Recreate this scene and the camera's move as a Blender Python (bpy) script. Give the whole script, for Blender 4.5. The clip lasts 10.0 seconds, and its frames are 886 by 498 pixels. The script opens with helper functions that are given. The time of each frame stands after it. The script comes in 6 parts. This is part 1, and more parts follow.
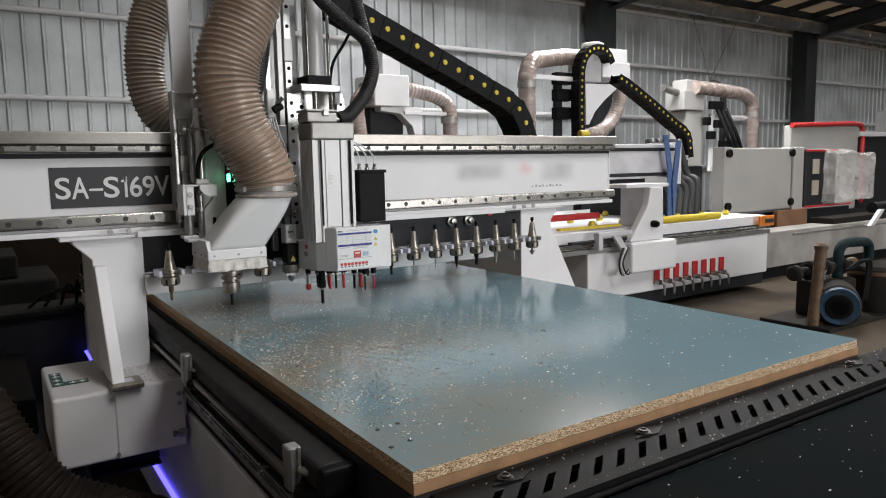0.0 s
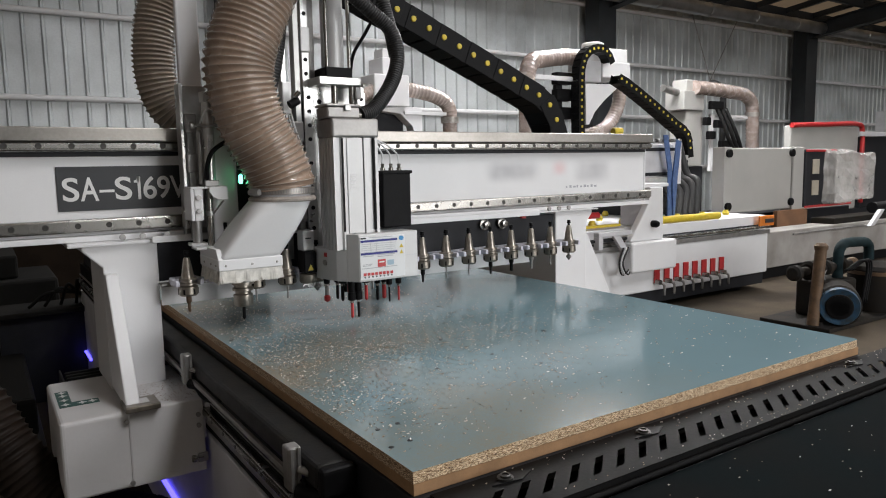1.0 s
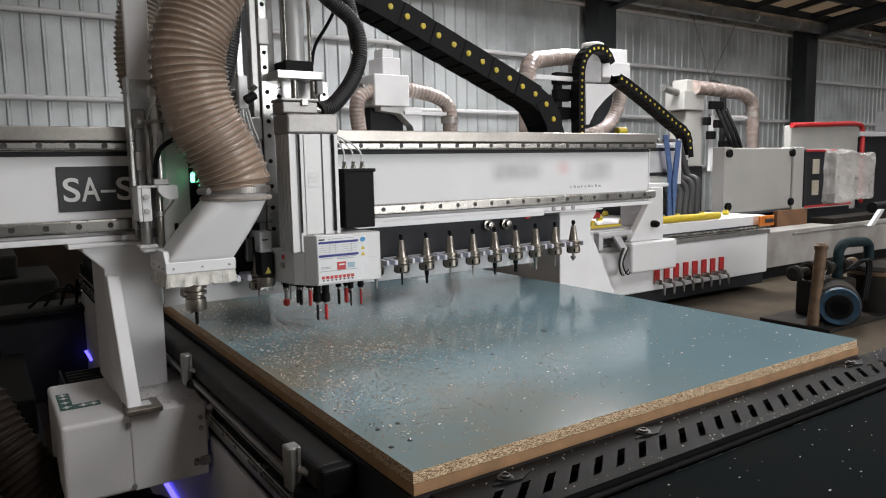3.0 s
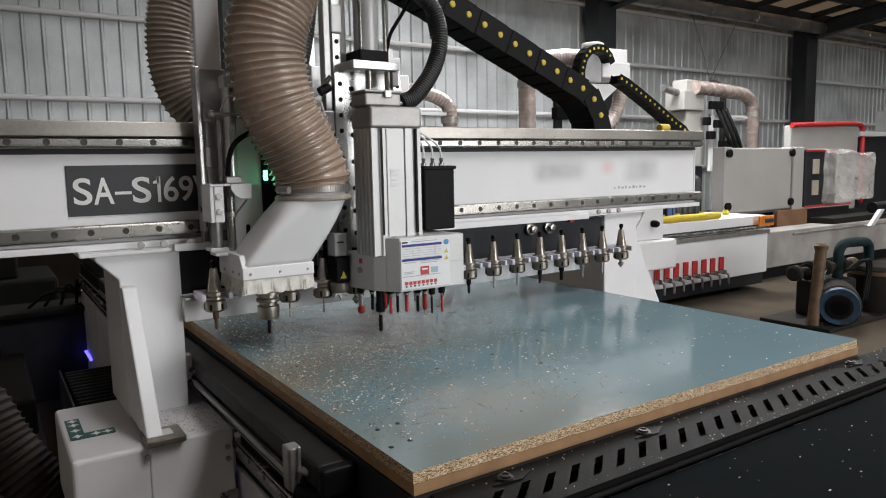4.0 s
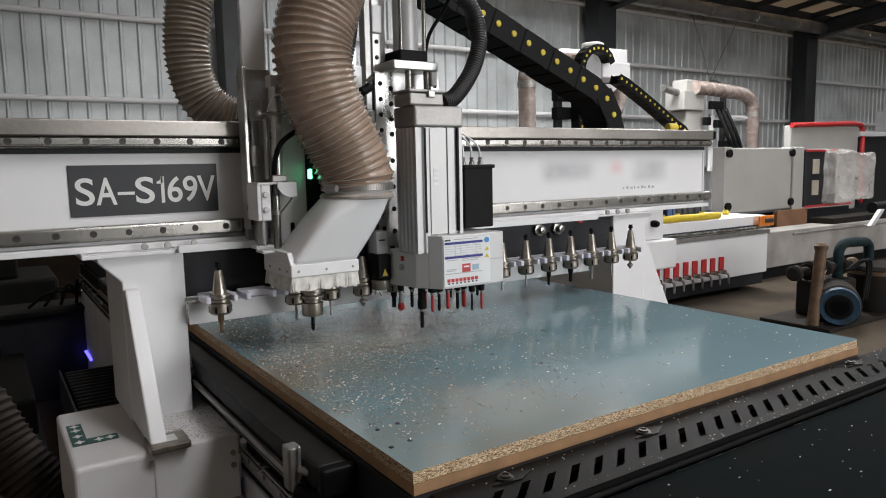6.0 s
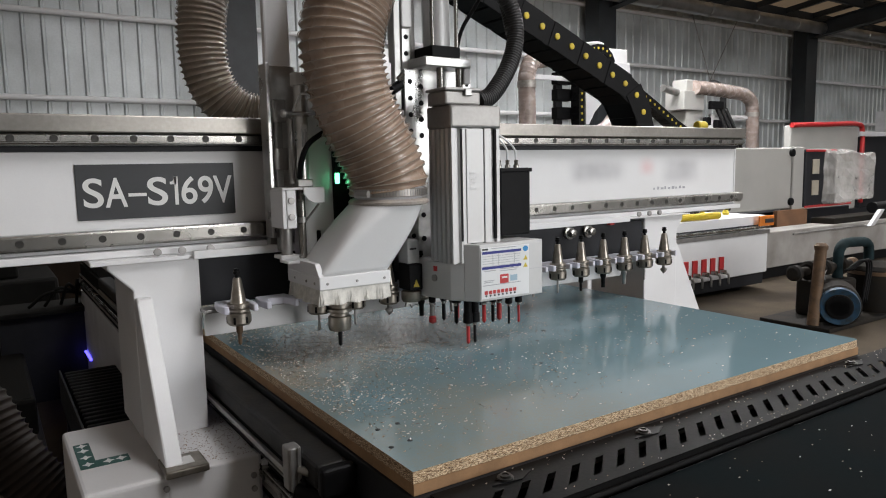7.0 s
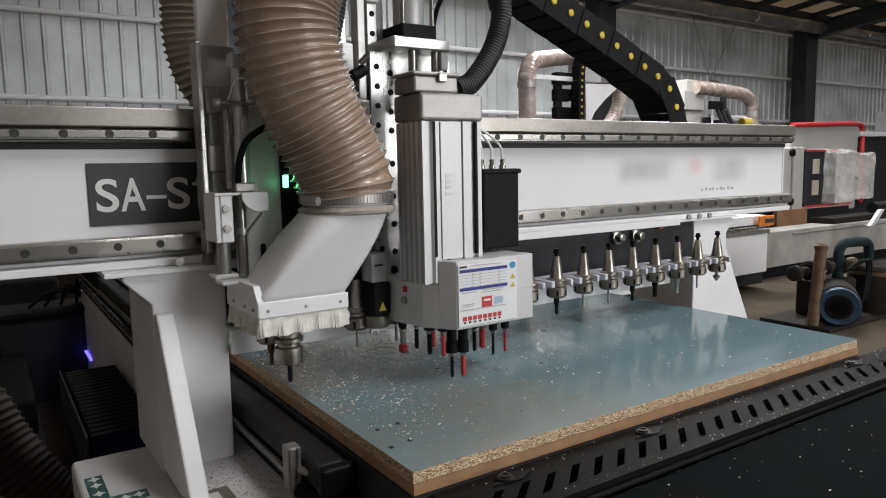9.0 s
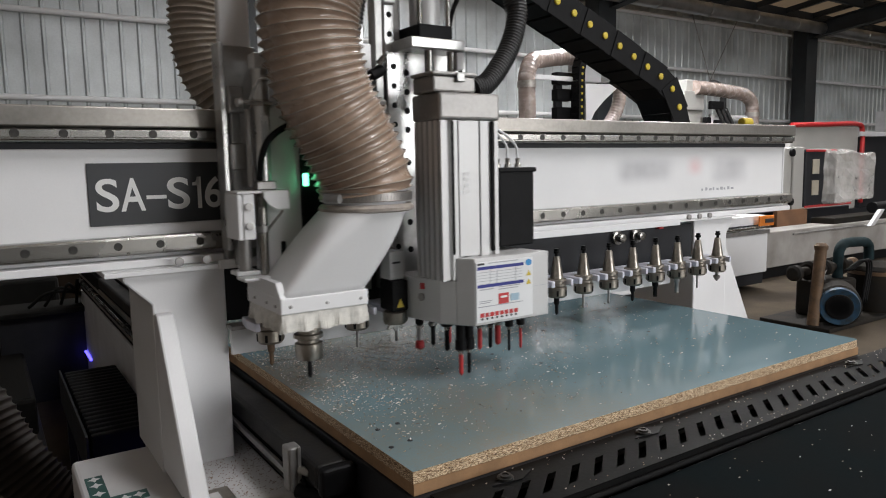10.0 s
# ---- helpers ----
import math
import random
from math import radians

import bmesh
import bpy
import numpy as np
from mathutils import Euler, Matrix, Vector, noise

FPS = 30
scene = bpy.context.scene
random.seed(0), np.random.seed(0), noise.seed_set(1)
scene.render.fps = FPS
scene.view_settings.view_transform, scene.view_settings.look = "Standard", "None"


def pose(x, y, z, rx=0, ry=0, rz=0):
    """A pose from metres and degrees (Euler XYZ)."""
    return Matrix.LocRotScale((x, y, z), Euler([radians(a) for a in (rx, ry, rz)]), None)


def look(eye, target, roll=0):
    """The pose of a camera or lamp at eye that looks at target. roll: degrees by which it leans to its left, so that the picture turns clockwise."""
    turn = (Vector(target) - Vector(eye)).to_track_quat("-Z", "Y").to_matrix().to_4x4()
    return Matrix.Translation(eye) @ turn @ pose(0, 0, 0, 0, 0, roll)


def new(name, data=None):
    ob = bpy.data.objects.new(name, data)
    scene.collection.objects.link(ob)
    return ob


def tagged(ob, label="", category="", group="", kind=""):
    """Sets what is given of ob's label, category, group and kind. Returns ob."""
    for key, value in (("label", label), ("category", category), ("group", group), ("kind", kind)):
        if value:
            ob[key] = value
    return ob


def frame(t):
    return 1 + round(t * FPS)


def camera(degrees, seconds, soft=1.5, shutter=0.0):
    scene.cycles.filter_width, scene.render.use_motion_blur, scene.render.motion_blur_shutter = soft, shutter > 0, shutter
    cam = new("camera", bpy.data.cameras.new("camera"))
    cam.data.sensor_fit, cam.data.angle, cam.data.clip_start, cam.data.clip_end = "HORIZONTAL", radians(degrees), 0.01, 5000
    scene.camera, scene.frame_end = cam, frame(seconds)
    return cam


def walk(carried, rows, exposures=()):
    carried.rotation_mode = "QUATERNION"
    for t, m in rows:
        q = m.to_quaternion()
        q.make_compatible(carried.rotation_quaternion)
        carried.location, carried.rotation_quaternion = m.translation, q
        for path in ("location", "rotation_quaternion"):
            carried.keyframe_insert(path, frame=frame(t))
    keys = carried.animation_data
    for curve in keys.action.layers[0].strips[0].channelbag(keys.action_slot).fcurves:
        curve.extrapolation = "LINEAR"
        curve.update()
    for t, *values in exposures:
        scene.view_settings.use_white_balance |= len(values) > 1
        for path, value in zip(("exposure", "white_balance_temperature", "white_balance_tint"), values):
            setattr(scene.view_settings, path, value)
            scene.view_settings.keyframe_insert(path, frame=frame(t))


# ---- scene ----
cam = camera(64.796, 10.0, soft=1.05, shutter=0.3)
EYE, AIM = (-0.470, -0.8026, 1.2819), (0.07542, 0.02726, 1.16438)
walk(cam, [(0.0, look(EYE, AIM, -1.147)), (10.0, look(EYE, AIM, -1.147))], exposures=[(0.0, 0.18), (10.0, 0.18)])

# ---- light: dim daylight through roof lights of a steel hall, plus an added front fill ----
world = bpy.data.worlds.new("sky")
scene.world = world
world.use_nodes = True
wn = world.node_tree.nodes
sky = wn.new("ShaderNodeTexSky")
sky.sky_type, sky.sun_disc, sky.sun_elevation, sky.sun_rotation = "NISHITA", False, radians(48), radians(200)
wn["Background"].inputs["Strength"].default_value = 0.10
world.node_tree.links.new(sky.outputs[0], wn["Background"].inputs["Color"])
sun = new("sun", bpy.data.lights.new("sun", "SUN"))
sun.data.energy, sun.data.angle, sun.data.color = 0.8, radians(12), (1.0, 0.95, 0.88)
sun.matrix_world = look((0, 0, 20), (3, 8, 0))


def area(name, m, sx, sy, watts, colour=(0.975, 0.965, 0.965)):
    d = bpy.data.lights.new(name, "AREA")
    d.shape, d.size, d.size_y, d.energy, d.color = "RECTANGLE", sx, sy, watts, colour
    ob = new(name, d)
    ob.matrix_world = m
    return ob


def roof_z(y):
    return 5.12 + (10.5 - y) * 0.11


ROOF_LIGHTS = [(x, y) for x in (2.2, 7.5, 14.5, 22.0) for y in (-4.0, 5.2)]
for rx, ry in ROOF_LIGHTS:
    area("roof_light_daylight", pose(rx, ry, roof_z(ry) - 0.02, -6.28), 1.6, 5.0, {2.2: 80, 7.5: 950, 14.5: 90, 22.0: 250}[rx] if ry > 0 else {2.2: 390, 7.5: 280, 14.5: 240, 22.0: 240}[rx])
# Fill lamp added behind the camera, in an unseen doorway, for the front faces.
area("unseen_front_fill", look((6.0, -9.9, 2.1), (4.5, 0, 1.6)), 6.0, 4.0, 480)

# ---- materials ----
MATS = {}


def mat(name, colour, rough=0.5, metal=0.0, var=0.12, scale=8.0, bump=0.02, fine=120.0, spec=0.5, stain=None, emit=0.0, alpha=1.0):
    m = bpy.data.materials.new(name)
    m.use_nodes = True
    nt = m.node_tree
    n, l = nt.nodes, nt.links
    b = n["Principled BSDF"]
    tc = n.new("ShaderNodeTexCoord")
    big, small = n.new("ShaderNodeTexNoise"), n.new("ShaderNodeTexNoise")
    for node, s, det in ((big, scale, 5.0), (small, fine, 3.0)):
        node.inputs["Scale"].default_value, node.inputs["Detail"].default_value = s, det
        l.new(tc.outputs["Object"], node.inputs["Vector"])
    ramp = n.new("ShaderNodeValToRGB")
    dark = [c * (1 - var) for c in (stain or colour)]
    lite = [min(1, c * (1 + var * 0.6)) for c in colour]
    ramp.color_ramp.elements[0].color, ramp.color_ramp.elements[1].color = (*dark, 1), (*lite, 1)
    ramp.color_ramp.elements[0].position, ramp.color_ramp.elements[1].position = 0.32, 0.62
    l.new(big.outputs["Fac"], ramp.inputs["Fac"])
    mix = n.new("ShaderNodeMix")
    mix.data_type, mix.blend_type = "RGBA", "MULTIPLY"
    mix.inputs["Factor"].default_value = var
    l.new(ramp.outputs["Color"], mix.inputs["A"])
    l.new(small.outputs["Fac"], mix.inputs["B"])
    out = mix.outputs["Result"]
    l.new(out, b.inputs["Base Color"])
    rr = n.new("ShaderNodeMapRange")
    rr.inputs["To Min"].default_value, rr.inputs["To Max"].default_value = max(0.02, rough - 0.07), min(1, rough + 0.1)
    l.new(big.outputs["Fac"], rr.inputs["Value"])
    l.new(rr.outputs["Result"], b.inputs["Roughness"])
    b.inputs["Metallic"].default_value = metal
    b.inputs["Specular IOR Level"].default_value = spec
    if bump:
        bp = n.new("ShaderNodeBump")
        bp.inputs["Strength"].default_value, bp.inputs["Distance"].default_value = bump * 5, 0.002
        l.new(small.outputs["Fac"], bp.inputs["Height"])
        l.new(bp.outputs["Normal"], b.inputs["Normal"])
    if emit:
        b.inputs["Emission Color"].default_value, b.inputs["Emission Strength"].default_value = (*colour, 1), emit
    if alpha < 1:
        b.inputs["Alpha"].default_value = alpha
    MATS[name] = m
    return m


WHITE = mat("white_paint", (0.76, 0.76, 0.77), 0.42, var=0.05, scale=3, bump=0.006, fine=300)
GREYW = mat("worn_white_paint", (0.62, 0.62, 0.64), 0.5, var=0.12, scale=6, bump=0.01, fine=200)
STEEL = mat("ground_steel", (0.40, 0.40, 0.39), 0.36, 0.85, var=0.15, scale=5, bump=0.01)
BRIGHT = mat("bright_rail", (0.33, 0.32, 0.30), 0.24, 0.92, var=0.12, scale=9, bump=0.01)
DULLST = mat("dull_steel", (0.36, 0.35, 0.34), 0.45, 0.8, var=0.2, scale=12, bump=0.02)
ALU = mat("anodised_aluminium", (0.55, 0.55, 0.55), 0.42, 0.3, var=0.06, scale=4, bump=0.005)
PALE = mat("pale_aluminium", (0.70, 0.70, 0.70), 0.4, 0.2, var=0.08, scale=6, bump=0.01)
TOOLM = mat("tool_steel", (0.42, 0.38, 0.33), 0.3, 0.9, var=0.25, scale=40, bump=0.01)
NUTM = mat("collet_nut_steel", (0.30, 0.27, 0.23), 0.36, 0.85, var=0.25, scale=40, bump=0.02)
BLACK = mat("black_plastic", (0.007, 0.007, 0.0078), 0.5, var=0.3, scale=20, bump=0.02, spec=0.12)
RAILB = mat("dusty_black_rail", (0.016, 0.016, 0.017), 0.55, var=0.5, scale=18, bump=0.04, spec=0.25, stain=(0.05, 0.046, 0.04))
BLACKP = mat("black_powder_coat", (0.0055, 0.0056, 0.006), 0.6, var=0.4, scale=9, bump=0.03, spec=0.08, stain=(0.013, 0.012, 0.011))
DARKP = mat("dark_plate", (0.018, 0.019, 0.023), 0.55, var=0.25, scale=10, bump=0.02, spec=0.3)
SIGNB = mat("sign_black", (0.03, 0.032, 0.036), 0.45, var=0.15, scale=10, bump=0.01)
SIGNW = mat("sign_white", (0.75, 0.75, 0.74), 0.5, var=0.05, bump=0)
RED = mat("red_plastic", (0.50, 0.028, 0.03), 0.38, var=0.15, scale=30, bump=0.01)
YELLOW = mat("yellow_plastic", (0.62, 0.47, 0.035), 0.4, var=0.1, scale=30, bump=0.01)
ORANGE = mat("orange_plastic", (0.7, 0.2, 0.02), 0.45, var=0.1, bump=0)
BLUE = mat("blue_label", (0.02, 0.028, 0.22), 0.45, var=0.1, bump=0)
LABEL = mat("label_paper", (0.74, 0.75, 0.76), 0.45, var=0.04, bump=0)
INK = mat("grey_print", (0.40, 0.41, 0.44), 0.5, var=0.1, bump=0)
MDF = mat("mdf_edge", (0.34, 0.195, 0.095), 0.75, var=0.18, scale=25, bump=0.05, fine=400)
FORK = mat("white_fork_plastic", (0.62, 0.62, 0.70), 0.4, var=0.05, bump=0.005)
LEDG = mat("green_led", (0.14, 1.0, 0.45), 0.4, emit=4.5, var=0.0, bump=0)
LEDB = mat("blue_led", (0.10, 0.08, 1.0), 0.4, emit=3.0, var=0.0, bump=0)
HOSED = mat("black_hose", (0.014, 0.014, 0.015), 0.5, var=0.3, scale=30, bump=0.03)
STRAP = mat("blue_strap", (0.09, 0.16, 0.36), 0.6, var=0.25, scale=30, bump=0.05)
GREENP = mat("green_pipe_paint", (0.012, 0.026, 0.03), 0.75, var=0.4, scale=14, bump=0.03, spec=0.15)
RUST = mat("rusty_pipe", (0.13, 0.078, 0.042), 0.6, 0.2, var=0.35, scale=20, bump=0.05)
DARKST = mat("dark_column_paint", (0.026, 0.030, 0.034), 0.5, var=0.3, scale=3, bump=0.02)
CARDB = mat("cardboard", (0.20, 0.10, 0.05), 0.8, var=0.2, scale=5, bump=0.03)
CONC = mat("concrete_floor", (0.080, 0.064, 0.047), 0.9, var=0.3, scale=1.2, bump=0.05, fine=60, spec=0.08, stain=(0.052, 0.043, 0.034))
SHEET = mat("galvanised_sheet", (0.60, 0.63, 0.64), 0.42, 0.25, var=0.22, scale=1.3, bump=0.02, fine=40)
ROOFM = mat("roof_sheet", (0.36, 0.30, 0.235), 0.6, var=0.4, scale=0.8, bump=0.02)
rn, rl = ROOFM.node_tree.nodes, ROOFM.node_tree.links
r_tr, r_mx = rn.new("ShaderNodeBsdfTranslucent"), rn.new("ShaderNodeMixShader")
r_tr.inputs["Color"].default_value, r_mx.inputs["Fac"].default_value = (0.72, 0.58, 0.42, 1), 0.60
rl.new(rn["Principled BSDF"].outputs[0], r_mx.inputs[1])
rl.new(r_tr.outputs[0], r_mx.inputs[2])
rl.new(r_mx.outputs[0], rn["Material Output"].inputs["Surface"])
DUCT = mat("galvanised_duct", (0.5, 0.5, 0.5), 0.32, 0.85, var=0.2, scale=3, bump=0.02)
BOLTD = mat("dark_bolt", (0.05, 0.048, 0.045), 0.45, 0.6, var=0.3, scale=60, bump=0.02)
COVERST = mat("brown_grey_steel", (0.33, 0.31, 0.285), 0.30, 0.8, var=0.3, scale=3, bump=0.015)
BRUSHED = mat("machined_aluminium", (0.58, 0.58, 0.57), 0.28, 0.85, var=0.22, scale=14, bump=0.02, fine=90)
BRUSHM = mat("white_bristles", (0.74, 0.72, 0.67), 0.7, var=0.2, scale=60, bump=0.1, fine=500)
CUFF = mat("pale_cuff", (0.42, 0.37, 0.33), 0.4, var=0.25, scale=30, bump=0.03)
CLAMPM = mat("clamp_band", (0.42, 0.39, 0.36), 0.4, 0.7, var=0.2, scale=40, bump=0.02)
GREYBOX = mat("grey_cabinet_paint", (0.40, 0.395, 0.375), 0.45, var=0.08, scale=2, bump=0.01)
FOIL = mat("plastic_wrap", (0.62, 0.60, 0.58), 0.14, var=0.2, scale=9, bump=0.15, fine=25, alpha=0.5)
TAPE = mat("teal_tape", (0.03, 0.10, 0.09), 0.5, var=0.2, scale=20, bump=0.01)
# Grimy white, greyed further so that the paint carries the bed's shade.
GRIMEW_SHADED = mat("shaded_grimy_paint", (0.36, 0.345, 0.33), 0.75, var=0.15, scale=2.5, bump=0.02, spec=0.15, stain=(0.28, 0.26, 0.24))
GRIMED = mat("greasy_dark_paint", (0.018, 0.017, 0.016), 0.8, var=0.4, scale=12, bump=0.04, spec=0.12, stain=(0.045, 0.036, 0.027))
DIRTYW = mat("dusty_white_paint", (0.62, 0.61, 0.61), 0.5, var=0.06, scale=5, bump=0.01)


WIREM = mat("hose_wire_sheath", (0.46, 0.40, 0.34), 0.16, var=0.25, scale=25, bump=0.01, spec=0.9)


def hose_mat(name, colour):
    m = mat(name, colour, 0.25, var=0.2, scale=9, bump=0.02)
    b = m.node_tree.nodes["Principled BSDF"]
    b.inputs["Coat Weight"].default_value, b.inputs["Coat Roughness"].default_value = 0.35, 0.15
    b.inputs["Subsurface Weight"].default_value, b.inputs["Subsurface Radius"].default_value, b.inputs["Subsurface Scale"].default_value = 0.15, (1, 0.7, 0.5), 0.01
    return m


HOSE = hose_mat("clear_brown_hose", (0.36, 0.262, 0.198))
HOSEG = hose_mat("dusty_grey_hose", (0.32, 0.265, 0.21))
# Brown floor hose coloured near black to carry the shade it lies in.
HOSE_SHADED = mat("shaded_floor_hose", (0.018, 0.0115, 0.008), 0.6, var=0.3, scale=12, bump=0.02, spec=0.2)
HOSEP = hose_mat("pink_brown_hose", (0.37, 0.30, 0.27))


def laminate():
    m = mat("blue_grey_laminate", (0.165, 0.260, 0.295), 0.25, var=0.05, scale=2.5, bump=0.004, fine=200, spec=0.4)
    nt = m.node_tree
    n, l = nt.nodes, nt.links
    b = n["Principled BSDF"]
    src = b.inputs["Base Color"].links[0].from_socket
    # fine sawdust lying thicker in a swathe along one edge, with a ragged outline
    geo, sep = n.new("ShaderNodeNewGeometry"), n.new("ShaderNodeSeparateXYZ")
    l.new(geo.outputs["Position"], sep.inputs[0])
    no = n.new("ShaderNodeTexNoise")
    no.inputs["Scale"].default_value, no.inputs["Detail"].default_value = 3.2, 6
    l.new(geo.outputs["Position"], no.inputs["Vector"])
    sx = n.new("ShaderNodeMapRange")
    sx.inputs["From Min"].default_value, sx.inputs["From Max"].default_value = 0.75, 0.08
    l.new(sep.outputs["X"], sx.inputs["Value"])
    no2 = n.new("ShaderNodeTexNoise")
    no2.inputs["Scale"].default_value, no2.inputs["Detail"].default_value = 260, 2
    l.new(geo.outputs["Position"], no2.inputs["Vector"])
    add = n.new("ShaderNodeMath")
    add.operation = "MULTIPLY"
    l.new(sx.outputs["Result"], add.inputs[0])
    r1 = n.new("ShaderNodeMapRange")
    r1.inputs["From Min"].default_value, r1.inputs["From Max"].default_value = 0.36, 0.62
    l.new(no.outputs["Fac"], r1.inputs["Value"])
    l.new(r1.outputs["Result"], add.inputs[1])
    mul = n.new("ShaderNodeMath")
    mul.operation = "MULTIPLY"
    l.new(add.outputs[0], mul.inputs[0])
    r2 = n.new("ShaderNodeMapRange")
    r2.inputs["From Min"].default_value, r2.inputs["From Max"].default_value = 0.3, 0.7
    r2.inputs["To Min"].default_value, r2.inputs["To Max"].default_value = 0.45, 1.0
    l.new(no2.outputs["Fac"], r2.inputs["Value"])
    l.new(r2.outputs["Result"], mul.inputs[1])
    mix = n.new("ShaderNodeMix")
    mix.data_type = "RGBA"
    l.new(mul.outputs[0], mix.inputs["Factor"])
    l.new(src, mix.inputs["A"])
    mix.inputs["B"].default_value = (0.25, 0.195, 0.125, 1)
    l.new(mix.outputs["Result"], b.inputs["Base Color"])
    ma = n.new("ShaderNodeMath")
    ma.operation = "MULTIPLY_ADD"
    l.new(mul.outputs[0], ma.inputs[0])
    ma.inputs[1].default_value = 0.06
    ma.inputs[2].default_value = 0.10
    l.new(ma.outputs[0], b.inputs["Roughness"])
    return m


def chipboard():
    m = mat("chipboard_edge", (0.40, 0.28, 0.165), 0.8, var=0.2, scale=60, bump=0.08, fine=300)
    nt = m.node_tree
    n, l = nt.nodes, nt.links
    b = n["Principled BSDF"]
    geo, mp = n.new("ShaderNodeNewGeometry"), n.new("ShaderNodeMapping")
    mp.inputs["Scale"].default_value = (62, 62, 360)
    l.new(geo.outputs["Position"], mp.inputs["Vector"])
    v = n.new("ShaderNodeTexVoronoi")
    v.inputs["Randomness"].default_value = 1.0
    l.new(mp.outputs[0], v.inputs["Vector"])
    r = n.new("ShaderNodeValToRGB")
    els = r.color_ramp.elements
    els[0].color, els[1].color = (0.09, 0.045, 0.02, 1), (0.80, 0.64, 0.44, 1)
    els[0].position, els[1].position = 0.1, 0.85
    e = els.new(0.45)
    e.color = (0.36, 0.23, 0.12, 1)
    sc = n.new("ShaderNodeSeparateColor")
    l.new(v.outputs["Color"], sc.inputs[0])
    l.new(sc.outputs[0], r.inputs["Fac"])
    l.new(r.outputs["Color"], b.inputs["Base Color"])
    return m


LAMINATE, CHIP = laminate(), chipboard()

# ---- mesh helpers ----


def box(x0, x1, y0, y1, z0, z1, bev=0.003, seg=2):
    bm = bmesh.new()
    bmesh.ops.create_cube(bm, size=1.0)
    for v in bm.verts:
        v.co = Vector(((x0, x1)[v.co.x > 0], (y0, y1)[v.co.y > 0], (z0, z1)[v.co.z > 0]))
    if bev:
        bmesh.ops.bevel(bm, geom=list(bm.edges), offset=bev, segments=seg, affect="EDGES", profile=0.5)
    return bm


def prism(pts, axis, a, b, bev=0.0):
    """A flat outline pulled along an axis. pts in the other two axes, in cyclic order (x: y,z; y: x,z; z: x,y)."""
    bm = bmesh.new()

    def at(p, w):
        return {"x": (w, p[0], p[1]), "y": (p[0], w, p[1]), "z": (p[0], p[1], w)}[axis]

    f = bm.faces.new([bm.verts.new(at(p, a)) for p in pts])
    r = bmesh.ops.extrude_face_region(bm, geom=[f])
    shift = Vector(at((0, 0), b)) - Vector(at((0, 0), a))
    for v in r["geom"]:
        if isinstance(v, bmesh.types.BMVert):
            v.co += shift
    bmesh.ops.recalc_face_normals(bm, faces=list(bm.faces))
    if bev:
        bmesh.ops.bevel(bm, geom=list(bm.edges), offset=bev, segments=2, affect="EDGES", profile=0.5)
    return bm


def lathe(prof, m=None, n=24):
    """Turned solid round z from (radius, height) pairs."""
    bm = bmesh.new()
    rings = []
    for r, z in prof:
        rings.append([bm.verts.new((r * math.cos(2 * math.pi * i / n), r * math.sin(2 * math.pi * i / n), z)) for i in range(n)])
    for a, b in zip(rings, rings[1:]):
        for i in range(n):
            bm.faces.new((a[i], a[(i + 1) % n], b[(i + 1) % n], b[i]))
    bm.faces.new(rings[0][::-1])
    bm.faces.new(rings[-1])
    for f in bm.faces:
        f.smooth = True
    flat = [0] + [k for k in range(1, len(prof) - 1) if (Vector(prof[k]) - Vector(prof[k - 1])).angle(Vector(prof[k + 1]) - Vector(prof[k]), 0) > 0.5] + [len(prof) - 1]
    for k in flat:
        for i in range(n):
            e = bm.edges.get((rings[k][i], rings[k][(i + 1) % n]))
            if e:
                e.smooth = False
    if m:
        bm.transform(m)
    bmesh.ops.recalc_face_normals(bm, faces=list(bm.faces))
    return bm


def rod(p, q, r, n=16, r2=None):
    p, q = Vector(p), Vector(q)
    d = q - p
    m = Matrix.Translation(p) @ d.to_track_quat("Z", "Y").to_matrix().to_4x4()
    return lathe([(r, 0), (r if r2 is None else r2, d.length)], m, n)


def spline(pts, n):
    P = [Vector(p) for p in pts]
    P = [P[0] * 2 - P[1]] + P + [P[-1] * 2 - P[-2]]
    out = []
    segs = len(P) - 3
    for k in range(n + 1):
        u = k / n * segs
        i = min(int(u), segs - 1)
        t = u - i
        a, b, c, d = P[i:i + 4]
        out.append(0.5 * ((2 * b) + (c - a) * t + (2 * a - 5 * b + 4 * c - d) * t * t + (3 * b - a - 3 * c + d) * t ** 3))
    return out


def sweep(pts, radius, n=24, cap=True):
    """A tube along points; radius may be a function of the distance run."""
    bm = bmesh.new()
    side, rings, run = None, [], 0.0
    for k, p in enumerate(pts):
        d = (pts[min(k + 1, len(pts) - 1)] - pts[max(k - 1, 0)]).normalized()
        if side is None:
            side = d.orthogonal().normalized()
        side = (side - d * side.dot(d)).normalized()
        up = d.cross(side)
        if k:
            run += (p - pts[k - 1]).length
        r = radius(run) if callable(radius) else radius
        rings.append([bm.verts.new(p + (side * math.cos(a) + up * math.sin(a)) * r) for a in (2 * math.pi * i / n for i in range(n))])
    for a, b in zip(rings, rings[1:]):
        for i in range(n):
            bm.faces.new((a[i], a[(i + 1) % n], b[(i + 1) % n], b[i])).smooth = True
    if cap:
        bm.faces.new(rings[0][::-1])
        bm.faces.new(rings[-1])
    bmesh.ops.recalc_face_normals(bm, faces=list(bm.faces))
    return bm


